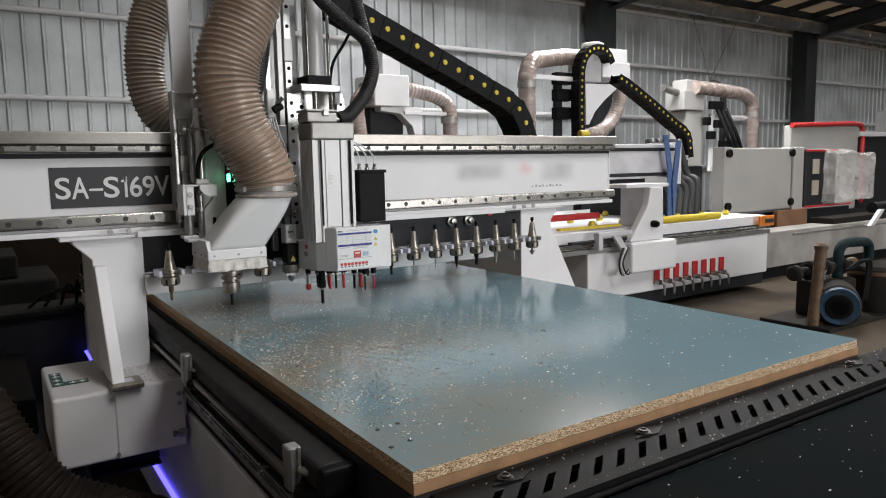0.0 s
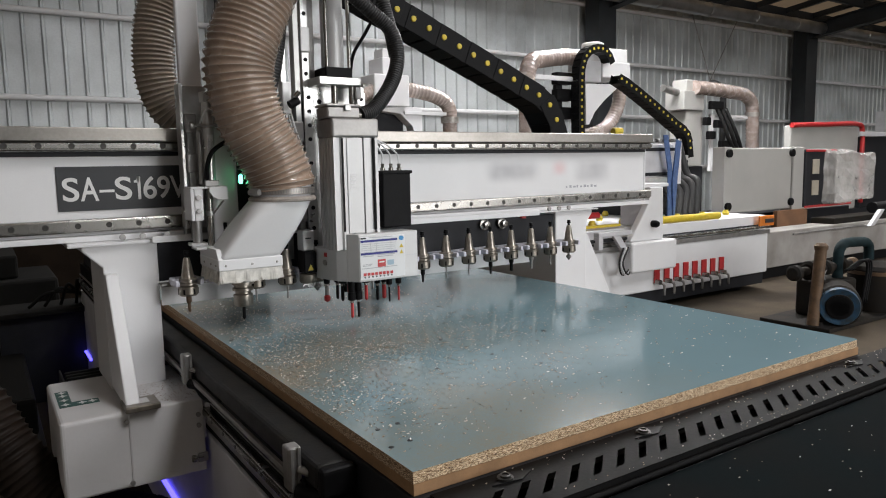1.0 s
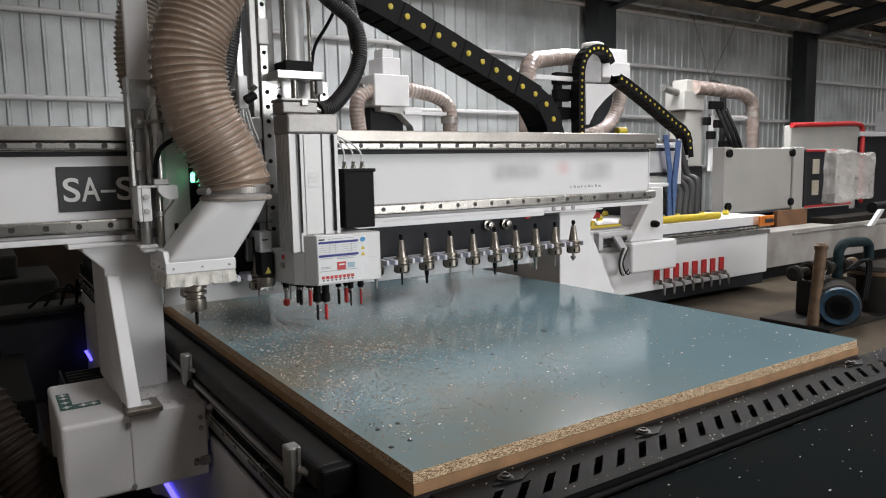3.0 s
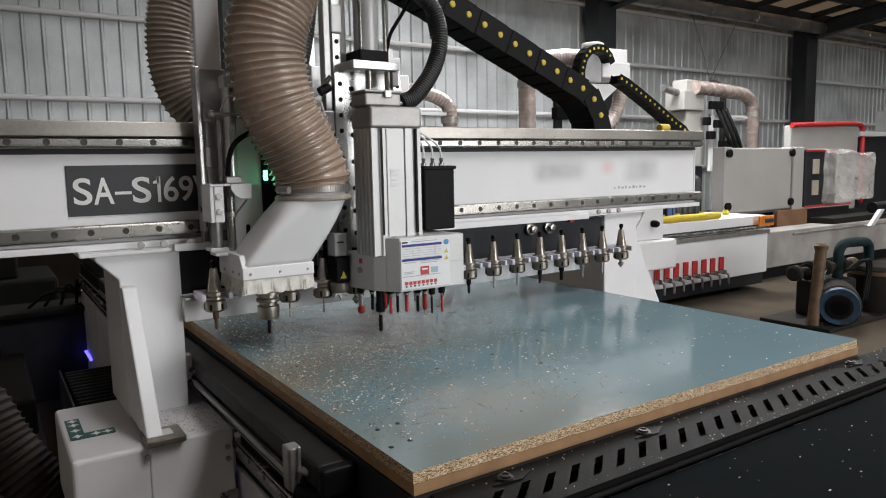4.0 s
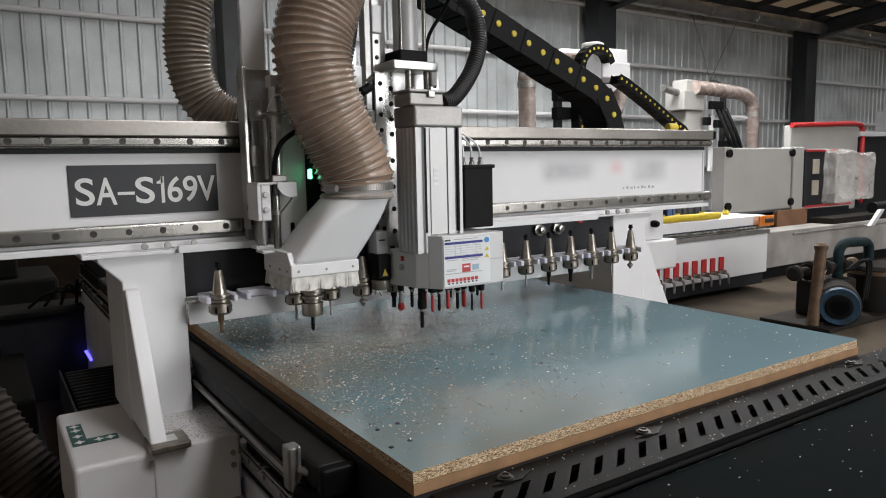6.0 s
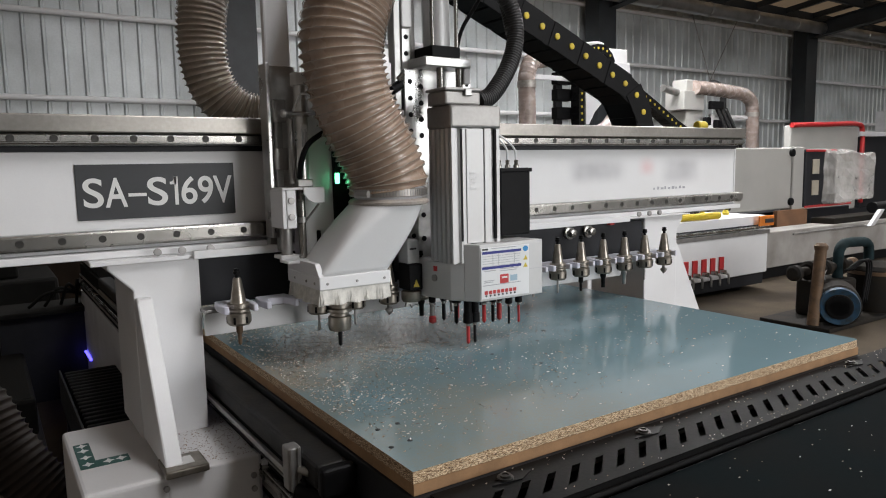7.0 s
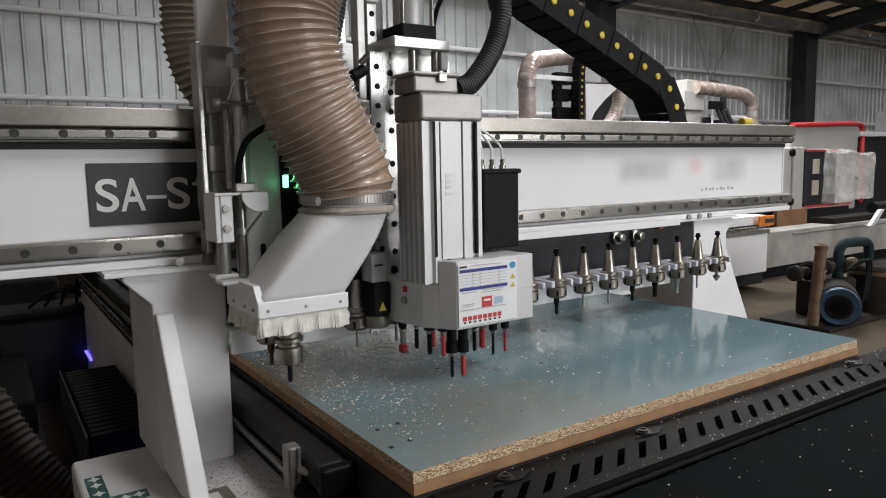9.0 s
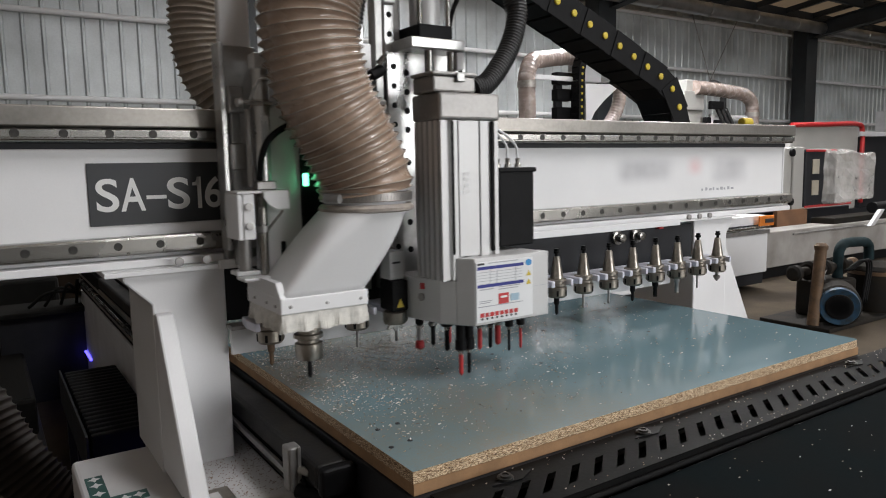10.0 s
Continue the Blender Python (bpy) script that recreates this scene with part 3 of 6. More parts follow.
part("letter", prism([(-0.1215, 1.2545), (-0.1215, 1.2600), (-0.115, 1.262), (-0.1115, 1.2715), (-0.108, 1.2715), (-0.108, 1.2545)], "y", BY + 0.0079, BY + 0.0084), SIGNW, SIGN)
# faded print on the beam, as plain bars
FAINT = mat("faded_grey_print", (0.685, 0.685, 0.69), 0.45, var=0.1, scale=30, bump=0)


def rubbed_paint(marks):
    """White paint on which old print is rubbed away to soft smudges."""
    m = mat("white_paint_with_rubbed_print", (0.76, 0.76, 0.77), 0.42, var=0.05, scale=3, bump=0.006, fine=300)
    n, l = m.node_tree.nodes, m.node_tree.links
    b = n["Principled BSDF"]
    src = b.inputs["Base Color"].links[0].from_socket
    tc, sep, no = n.new("ShaderNodeTexCoord"), n.new("ShaderNodeSeparateXYZ"), n.new("ShaderNodeTexNoise")
    no.inputs["Scale"].default_value = 9
    l.new(tc.outputs["Object"], sep.inputs[0])
    l.new(tc.outputs["Object"], no.inputs["Vector"])
    for x0, x1, z0, z1, colour in marks:
        last = no.outputs["Fac"]
        for ax, lo, soft in (("X", x0, 0.07), ("X", x1, -0.07), ("Z", z0, 0.045), ("Z", z1, -0.045)):
            r, mu = n.new("ShaderNodeMapRange"), n.new("ShaderNodeMath")
            r.interpolation_type = "SMOOTHSTEP"
            r.inputs["From Min"].default_value, r.inputs["From Max"].default_value = lo, lo + soft
            mu.operation = "MULTIPLY"
            l.new(sep.outputs[ax], r.inputs["Value"])
            l.new(r.outputs["Result"], mu.inputs[0])
            l.new(last, mu.inputs[1])
            last = mu.outputs[0]
        mix = n.new("ShaderNodeMix")
        mix.data_type = "RGBA"
        l.new(last, mix.inputs["Factor"])
        l.new(src, mix.inputs["A"])
        mix.inputs["B"].default_value = (*colour, 1)
        src = mix.outputs["Result"]
    l.new(src, b.inputs["Base Color"])
    return m


beam.data.materials[0] = rubbed_paint([(1.057, 1.353, 1.205, 1.312, (0.36, 0.36, 0.38)), (1.379, 1.496, 1.225, 1.312, (0.70, 0.22, 0.24)), (1.496, 1.744, 1.19, 1.312, (0.42, 0.42, 0.44))])
for k in range(9):
    part("print_bar", box(1.472 + k * 0.0195, 1.472 + 0.008 + k * 0.0195 + (k % 3) * 0.003, BY + 0.0113, BY + 0.0118, 1.187, 1.194 + (k % 2) * 0.003, 0), INK, beam)

# left column, its rib and the drive box
CL = part("column", prism([(-0.268, 1.103), (-0.268, 1.083), (-0.221, 1.035), (-0.221, 0.70), (-0.083, 0.70), (-0.083, 1.103)], "y", BY - 0.045, BY + 0.2, 0.004), WHITE, GAN, "white welded column")
part("column_flange", box(-0.30, 0.02, BY - 0.055, BY + 0.22, 1.1035, 1.1045, 0), WHITE, CL)
part("column_flange", box(-0.30, 0.02, BY - 0.06, BY + 0.2, 1.0935, 1.1032, 0.002), WHITE, CL)
part("stiffening_rib", prism([(BY - 0.046, 1.02), (BY - 0.075, 1.02), (1.185, 0.715), (BY - 0.046, 0.715)], "x", -0.2205, -0.188, 0.004), WHITE, CL)
for x in (-0.17, -0.12, -0.06):
    part("flange_bolt", lathe([(0.008, 0), (0.008, 0.007), (0.004, 0.0072)], pose(x, BY - 0.0555, 1.114, 90, 0, 0), 12), DULLST, CL)
DB = part("drive_box", box(-0.364, -0.132, 1.19, 1.57, 0.515, 0.708, 0.010, 3), DIRTYW, GAN, "white sheet cover of the drive, dusty on top")
part("cover_half", box(-0.218, -0.0405, 1.186, 1.56, 0.517, 0.7085, 0.004, 2), DIRTYW, DB)
rb = random.Random(8)
fl = bmesh.new()
for _ in range(700):
    u, v, q = rb.uniform(-0.21, -0.045), rb.uniform(1.2, 1.45), rb.uniform(0.0006, 0.0018)
    c4 = [fl.verts.new((u + a * q, v + b_ * q * 0.6, 0.7088 + h_)) for a, b_, h_ in ((-1, -1, 0), (1, -0.8, 0.0006), (0.9, 1, 0.0008), (-1, 0.7, 0))]
    fl.faces.new(c4)
    apex = fl.verts.new((u, v, 0.7086))
    for a, b_ in zip(c4, c4[1:] + c4[:1]):
        fl.faces.new((b_, a, apex))
tagged(part("sawdust", fl, mat("brown_sawdust", (0.24, 0.13, 0.07), 0.85, var=0.4, scale=40, bump=0.02), DB, "brown sawdust lying on the cover"), kind="stuff")
part("foot_plate", box(-0.225, -0.145, 1.165, 1.245, 0.709, 0.724, 0.003), NUTM, DB, "grey steel foot plate")
part("plate_recess", box(-0.203, -0.167, 1.187, 1.225, 0.7242, 0.7252, 0), DIRTYW, DB)
part("tape_piece", box(-0.352, -0.322, 1.315, 1.46, 0.7085, 0.7095, 0), TAPE, DB, "teal printed tape")
part("tape_piece", box(-0.3218, -0.262, 1.315, 1.35, 0.7085, 0.7095, 0), TAPE, DB, "teal printed tape")
for tx, ty in ((-0.337, 1.335), (-0.337, 1.375), (-0.337, 1.415), (-0.337, 1.445), (-0.300, 1.332), (-0.277, 1.332)):
    part("tape_mark", prism([(tx - 0.011, ty), (tx - 0.004, ty - 0.004), (tx, ty - 0.013), (tx + 0.004, ty - 0.004), (tx + 0.011, ty), (tx + 0.004, ty + 0.004), (tx, ty + 0.013), (tx - 0.004, ty + 0.004)], "z", 0.7096, 0.7101), SIGNW, DB)
part("catch", box(-0.062, -0.037, 1.178, 1.186, 0.543, 0.567, 0.003), DULLST, DB, "steel catch")
part("catch_loop", merge(box(-0.078, -0.066, 1.179, 1.186, 0.546, 0.565, 0.003), rod((-0.072, 1.176, 0.556), (-0.05, 1.176, 0.556), 0.003, 8)), BRIGHT, DB)
for x, z in ((-0.222, 0.685), (-0.218, 0.53), (-0.055, 0.668), (-0.055, 0.640)):
    part("screw", lathe([(0.006, 0), (0.006, 0.005), (0.003, 0.0052)], pose(x, 1.186, z, 90, 0, 0), 10), DULLST, DB)
part("slide_arm", box(-0.0358, -0.0450, 1.20, 1.24, 0.60, 0.70, 0.002), WHITE, DB)
part("arm_plate", prism([(-0.036, 0.655), (-0.012, 0.668), (-0.012, 0.700), (-0.036, 0.692)], "y", 1.188, 1.196, 0.001), WHITE, DB)
part("slide_block", box(-0.0355, -0.0446, 1.25, 1.5, 0.645, 0.70, 0.004), DARKP, DB)

# right column
CR = part("column", prism([(1.365, 1.10), (1.365, 0.45), (1.53, 0.45), (1.53, 1.05), (1.56, 1.085), (1.56, 1.10)], "y", BY - 0.045, BY + 0.2, 0.004), WHITE, GAN, "white welded column")
part("column_flange", box(1.24, 1.58, BY - 0.06, BY + 0.2, 1.1005, 1.1045, 0.001), WHITE, CR)
part("stiffening_rib", prism([(1.532, 1.0), (1.552, 1.0), (1.75, 0.62), (1.532, 0.62)], "y", BY - 0.03, BY - 0.005, 0.003), WHITE, CR)
for x in (1.32, 1.37, 1.42):
    part("flange_bolt", lathe([(0.008, 0), (0.008, 0.007), (0.004, 0.0072)], pose(x, BY - 0.0555, 1.114, 90, 0, 0), 12), DULLST, CR)
part("drive_box", box(1.285, 1.62, 1.25, 1.66, 0.40, 0.66, 0.018, 4), DIRTYW, GAN)

# the rail of tool forks under the beam
MAG = part("magazine_rail", box(-0.10, 1.26, BY - 0.075, BY - 0.062, 1.094, 1.112, 0.002), WHITE, GAN, "white rail of the tool magazine")
# Flat dark sheet in place of the deep, shaded gap behind the tools.
part("gap_shade_sheet", box(-0.10, 1.36, BY - 0.04, BY - 0.028, 0.985, 1.092, 0.002), DARKP, MAG, "dark sheet standing in for the shaded gap behind the tools")
part("skirt_plate", box(-0.085, 1.225, BY - 0.07, BY - 0.062, 0.922, 0.975, 0.002), WHITE, MAG, "white skirt plate")
part("fork_bar", box(-0.09, 1.36, BY - 0.095, BY - 0.055, 0.9755, 0.984, 0.002), DULLST, MAG)
for x in (1.02, 1.10):
    part("clamp_knob", lathe([(0.02, 0), (0.02, 0.012), (0.012, 0.014), (0.012, 0.03), (0.006, 0.031)], pose(x, BY - 0.0405, 1.072, 90, 0, 0), 18), BRIGHT, MAG, "bright round fitting")
part("sensor_light", box(1.19, 1.21, BY - 0.055, BY - 0.041, 1.085, 1.096, 0.002), RED, MAG)
TX = [1.335 - 0.0912 * k for k in range(16)]
TY, TZ = 1.30, 0.995


def fork():
    bm = merge(prism([(-0.034, 0.062), (-0.040, 0.02), (-0.036, -0.022), (-0.026, -0.024), (-0.024, 0.0), (-0.016, 0.02), (0.016, 0.02), (0.024, 0.0), (0.026, -0.024), (0.036, -0.022), (0.040, 0.02), (0.034, 0.062)], "z", -0.006, 0.010, 0.0025))
    return bm


fk = part("tool_fork", fork(), FORK, MAG, "pale plastic tool fork")
fk.location = (TX[0], TY, TZ - 0.005)
for x in TX[1:]:
    share(fk, Matrix.Translation((x, TY, TZ - 0.005)), MAG)


def tool_holder(at, kind, tone):
    t = thing("tool_holder", "steel taper tool holder with collet nut and cutter", "tool holder", "tool holders in the magazine", at)
    part("pull_stud", lathe([(0.004, 0.062), (0.004, 0.068), (0.0075, 0.07), (0.0075, 0.075), (0.006, 0.0755), (0.0065, 0.081)], None, 14), BLACK, t)
    part("taper", lathe([(0.0165, 0.008), (0.016, 0.012), (0.0088, 0.058), (0.007, 0.062)], None, 24), TOOLM, t, "bright ground taper")
    part("flange", lathe([(0.021, -0.012), (0.023, -0.010), (0.023, -0.005), (0.0185, -0.003), (0.0185, 0.0005), (0.023, 0.002), (0.023, 0.007), (0.0205, 0.008)], None, 24), TOOLM, t)
    nut = part("collet_nut", lathe([(0.012, -0.040), (0.021, -0.039), (0.025, -0.034), (0.025, -0.014), (0.0225, -0.0125)], None, 24), NUTM, t, "dark collet nut")
    for k in range(6):
        a = k * math.pi / 3 + 0.4
        part("nut_slot", box(-0.0025, 0.0025, -0.0258, -0.0235, -0.034, -0.020, 0), BLACK, nut).matrix_basis = pose(0, 0, 0, 0, 0, math.degrees(a))
    if kind == 0:
        prof = [(0.0008, -0.084), (0.0042, -0.080), (0.0042, -0.06), (0.007, -0.055), (0.007, -0.0402)]
    elif kind == 1:
        prof = [(0.003, -0.078), (0.003, -0.0402)]
    elif kind == 2:
        prof = [(0.0012, -0.068), (0.010, -0.057), (0.010, -0.052), (0.005, -0.049), (0.005, -0.0402)]
    else:
        prof = [(0.0055, -0.082), (0.0058, -0.055), (0.0085, -0.05), (0.0085, -0.0402)]
    part("cutter", lathe(prof, None, 14), tone, t)
    return t


TOOLS = []
for k, x in enumerate(TX):
    if k in (14,):
        continue
    tone = RUST if k == 15 else (BLACK if k in (3, 4, 7, 8, 10) else DULLST)
    TOOLS.append((tool_holder((x, TY, TZ), (2, 1, 3, 3, 0, 1, 1, 0, 1, 0, 3, 2, 1, 1, 0, 0)[k], tone), x))

# ---- the working head (built where it stands at nine seconds, in the gantry's space) ----
HEAD = thing("machining_head", "machining head with spindle, dust hood, hose and drill block", "machining head")
# saddle and tall lift plates
part("saddle_plate", box(-0.12, 0.42, 1.392, 1.412, 1.10, 1.50, 0.003), STEEL, HEAD)
part("lift_plate", box(-0.118, -0.052, 1.366, 1.384, 1.13, 1.512, 0.002), BRUSHED, HEAD, "aluminium lift plate")
part("lift_post", box(-0.117, -0.058, 1.372, 1.391, 1.20, 2.1, 0.004), WHITE, HEAD, "pale upright post")
part("plate_edge", box(-0.128, -0.1182, 1.345, 1.39, 1.13, 1.514, 0.002), BRUSHED, HEAD)
part("guide_rail", box(-0.112, -0.094, 1.345, 1.3655, 1.10, 1.40, 0.002), STEEL, HEAD)
for z in (1.16, 1.28, 1.385):
    part("rail_carriage", box(-0.118, -0.088, 1.335, 1.3448, z, z + 0.05, 0.003), DULLST, HEAD)
ZP = part("slide_plate", box(0.218, 0.250, 1.338, 1.36, 1.02, 1.52, 0.002), BRUSHED, HEAD, "machined aluminium slide plate with screw holes")
ZW = part("slide_plate", box(0.2505, 0.42, 1.350, 1.372, 1.02, 1.528, 0.002), BRUSHED, HEAD, "wide machined aluminium slide plate")
ZR = part("slide_plate", box(0.390, 0.418, 1.338, 1.3498, 1.02, 1.51, 0.002), BRUSHED, HEAD)
UP = part("upper_rail", box(0.226, 0.250, 1.36, 1.385, 1.5205, 2.05, 0.002), BRUSHED, HEAD)
part("upper_rail", box(0.2505, 0.272, 1.373, 1.39, 1.53, 1.80, 0.002), DULLST, HEAD)
part("rail_carriage", box(0.219, 0.248, 1.345, 1.3598, 1.62, 1.69, 0.003), PALE, HEAD)
for z in (1.05, 1.11, 1.17, 1.23, 1.30, 1.37, 1.41, 1.45, 1.49):
    part("plate_hole", lathe([(0.0062, 0), (0.0062, 0.0015)], pose(0.234, 1.338, z, 90, 0, 0), 12), BLACK, ZP)
    part("plate_hole", lathe([(0.0068, 0), (0.0068, 0.0015)], pose(0.272, 1.350, z - 0.01, 90, 0, 0), 12), BLACK, ZW)
    part("plate_hole", lathe([(0.0055, 0), (0.0055, 0.0015)], pose(0.404, 1.338, z, 90, 0, 0), 12), BLACK, ZR)
for z in (1.56, 1.60, 1.73, 1.79, 1.85):
    part("plate_hole", lathe([(0.006, 0), (0.006, 0.0015)], pose(0.238, 1.36, z, 90, 0, 0), 12), BLACK, UP)
part("slide_rail", box(0.196, 0.214, 1.345, 1.375, 1.02, 2.05, 0.002), STEEL, HEAD)
part("slide_rail", box(0.160, 0.178, 1.36, 1.385, 1.02, 2.05, 0.002), BRUSHED, HEAD)
part("slide_rail", box(0.115, 0.128, 1.36, 1.385, 1.1, 2.05, 0.002), BRUSHED, HEAD)
for z in (1.36, 1.13, 1.24):
    part("slide_block", box(0.150, 0.212, 1.33, 1.3445, z, z + 0.06, 0.003), DULLST, HEAD)
part("air_manifold", box(0.150, 0.176, 1.325, 1.344, 1.44, 1.53, 0.003), PALE, HEAD)
for k in range(3):
    part("air_tube", sweep(spline([(0.155 + 0.008 * k, 1.32, 1.44), (0.16 + 0.01 * k, 1.31, 1.39), (0.175 + 0.012 * k, 1.315, 1.34), (0.185 + 0.012 * k, 1.325, 1.27)], 20), 0.003, 8), LABEL, HEAD)
# lift cylinder beside the spindle
CY = part("lift_cylinder", rod((-0.070, 1.30, 1.26), (-0.068, 1.30, 1.462), 0.0145, 20), BRUSHED, HEAD, "bright pneumatic cylinder")
part("cylinder_cap", box(-0.084, -0.053, 1.285, 1.318, 1.462, 1.49, 0.003), PALE, CY)
part("cylinder_band", lathe([(0.0175, 0), (0.0175, 0.012)], Matrix.Translation((-0.069, 1.30, 1.395)), 18), CLAMPM, CY)
part("band_screw", rod((-0.105, 1.29, 1.401), (-0.05, 1.283, 1.401), 0.0035, 8), DULLST, CY)
part("screw_knob", lathe([(0.006, 0), (0.009, 0.003), (0.009, 0.01), (0.006, 0.013)], pose(-0.118, 1.29, 1.401, 0, 90, 0), 12), DULLST, CY)
part("sensor_rod", rod((-0.092, 1.305, 1.25), (-0.092, 1.305, 1.39), 0.006, 10), DULLST, CY)
part("cylinder_label", box(-0.076, -0.061, 1.2838, 1.2850, 1.325, 1.378, 0), LABEL, CY)
for k in range(4):
    part("label_line", box(-0.0745 + 0.0035 * k, -0.073 + 0.0035 * k, 1.2832, 1.2837, 1.33, 1.368 - 0.006 * (k % 2), 0), INK, CY)
part("cylinder_foot", box(-0.088, -0.052, 1.284, 1.318, 1.2432, 1.2595, 0.002), DULLST, CY)
part("piston_rod", rod((-0.076, 1.30, 1.085), (-0.076, 1.30, 1.238), 0.0085, 16), BRIGHT, CY)
part("piston_nut", lathe([(0.013, 0), (0.013, 0.012)], Matrix.Translation((-0.076, 1.30, 1.165)), 6), STEEL, CY)
part("rod_foot", box(-0.125, -0.035, 1.268, 1.318, 1.078, 1.0848, 0.002), WHITE, HEAD)
part("bracket_plate", box(-0.131, -0.122, 1.27, 1.344, 1.155, 1.238, 0.002), WHITE, HEAD)
for z in (1.18, 1.215):
    part("bracket_bolt", lathe([(0.007, 0), (0.007, 0.005), (0.004, 0.0052)], pose(-0.112, 1.268, z, 90, 0, 0), 12), DULLST, HEAD)
part("bracket_shelf", box(-0.131, -0.036, 1.266, 1.335, 1.2382, 1.243, 0.001), WHITE, HEAD)
part("bracket_front", box(-0.1215, -0.100, 1.2685, 1.274, 1.155, 1.238, 0.002), WHITE, HEAD)
part("guide_post", rod((-0.108, 1.315, 1.09), (-0.108, 1.315, 1.238), 0.0125, 16), DULLST, HEAD)
part("stay_rod", rod((-0.070, 1.29, 1.17), (-0.045, 1.275, 1.205), 0.0025, 8), DULLST, HEAD)
part("corner_bracket", prism([(-0.085, 1.243), (-0.037, 1.243), (-0.037, 1.208), (-0.062, 1.208), (-0.076, 1.216), (-0.085, 1.230)], "y", 1.260, 1.2655, 0.0015), WHITE, HEAD, "white folded bracket")
part("air_line", sweep(spline([(-0.083, 1.285, 1.262), (-0.083, 1.27, 1.30), (-0.07, 1.26, 1.335), (-0.03, 1.27, 1.36), (0.01, 1.30, 1.37)], 30), 0.006, 10), BLACK, HEAD, "black air line")
part("thin_wire", sweep(spline([(-0.095, 1.28, 1.405), (-0.08, 1.265, 1.44), (-0.05, 1.26, 1.43), (-0.04, 1.275, 1.38)], 24), 0.0022, 6), LABEL, HEAD)
# spindle housing behind the hood
SP = part("spindle_housing", box(-0.068, 0.06, 1.302, 1.375, 1.085, 1.40, 0.006, 3), WHITE, HEAD, "white spindle housing")
part("housing_slot", box(-0.042, -0.033, 1.2995, 1.3016, 1.115, 1.145, 0.003), BLACK, SP)
part("warning_sign", prism([(-0.024, 1.112), (-0.002, 1.112), (-0.013, 1.136)], "y", 1.3, 1.3014), YELLOW, SP, "yellow warning triangle")
part("dark_strip", box(0.0, 0.11, 1.29, 1.3016, 1.09, 1.40, 0.003), BLACK, SP)
part("status_lamp", box(0.001, 0.012, 1.283, 1.2895, 1.248, 1.272, 0.003), LEDG, SP, "glowing green status lamp")
for k in range(13):
    f = k / 12
    part("led_dot", lathe([(0.0012, 0), (0.0019, 0.0006), (0.0012, 0.0014)], pose(0.006 + 0.041 * f ** 1.3, 1.2835, 1.334 - 0.094 * f, 90, 0, 0), 8), LEDG, SP)
part("round_body", rod((0.03, 1.33, 1.0), (0.03, 1.33, 1.09), 0.045, 24), STEEL, SP)
part("spindle_nose", lathe([(0.03, 0), (0.032, 0.02), (0.03, 0.09)], Matrix.Translation((-0.005, 1.27, 0.985)), 24), STEEL, HEAD)
ST = part("spindle_tool", lathe([(0.017, -0.055), (0.024, -0.053), (0.026, -0.046), (0.026, -0.022), (0.021, -0.02), (0.021, -0.014), (0.028, -0.011), (0.028, -0.004), (0.022, -0.002), (0.022, 0.003), (0.029, 0.005), (0.029, 0.012), (0.024, 0.014)], Matrix.Translation((-0.008, 1.27, 0.972)), 28), TOOLM, HEAD, "bright tool holder in the spindle")
part("cutter", lathe([(0.0012, -0.092), (0.0045, -0.088), (0.0045, -0.0555)], Matrix.Translation((-0.008, 1.27, 0.972)), 14), BLACK, ST)


def hood():
    """Sheet dust hood: a square skirt from which a chute leans over to the round hose neck."""
    bm = bmesh.new()
    n, steps = 64, 14
    cx, cy = 0.0915, 1.205
    rows = []
    for k in range(steps + 1):
        f = k / steps
        e = 14 * (1 - f) ** 1.6 + 2
        row = []
        for i in range(n):
            a = 2 * math.pi * (i + 0.5) / n
            u, v = math.cos(a), math.sin(a)
            q = (abs(u) ** e + abs(v) ** e) ** (-1 / e)
            mx, my = -0.014 + (cx + 0.014) * f, 1.236 + (cy - 1.236) * f
            rx, ry = 0.081 - 0.0005 * f, 0.066 + 0.0145 * f
            row.append(bm.verts.new((mx + rx * u * q, my + ry * v * q, 1.058 + 0.154 * f)))
        rows.append(row)
    for a, b in zip(rows, rows[1:]):
        for i in range(n):
            bm.faces.new((a[i], a[(i + 1) % n], b[(i + 1) % n], b[i])).smooth = True
    bm.faces.new(rows[0][::-1])
    bm.faces.new(rows[-1])
    bmesh.ops.recalc_face_normals(bm, faces=list(bm.faces))
    return merge(bm, box(-0.098, 0.070, 1.166, 1.345, 1.031, 1.0595, 0.0025), prism([(1.17, 1.059), (1.19, 1.085), (1.345, 1.085), (1.345, 1.059)], "x", -0.097, -0.085, 0.001))


HD = part("dust_hood", hood(), WHITE, HEAD, "white sheet metal dust hood")
for x in (-0.08, -0.012, 0.054):
    part("rivet", lathe([(0.0032, 0), (0.0024, 0.0022)], pose(x, 1.166, 1.044, 90, 0, 0), 10), DULLST, HD)
for y in (1.19, 1.235, 1.30):
    part("rivet", lathe([(0.0032, 0), (0.0024, 0.0022)], pose(-0.098, y, 1.044, 0, -90, 0), 10), DULLST, HD)


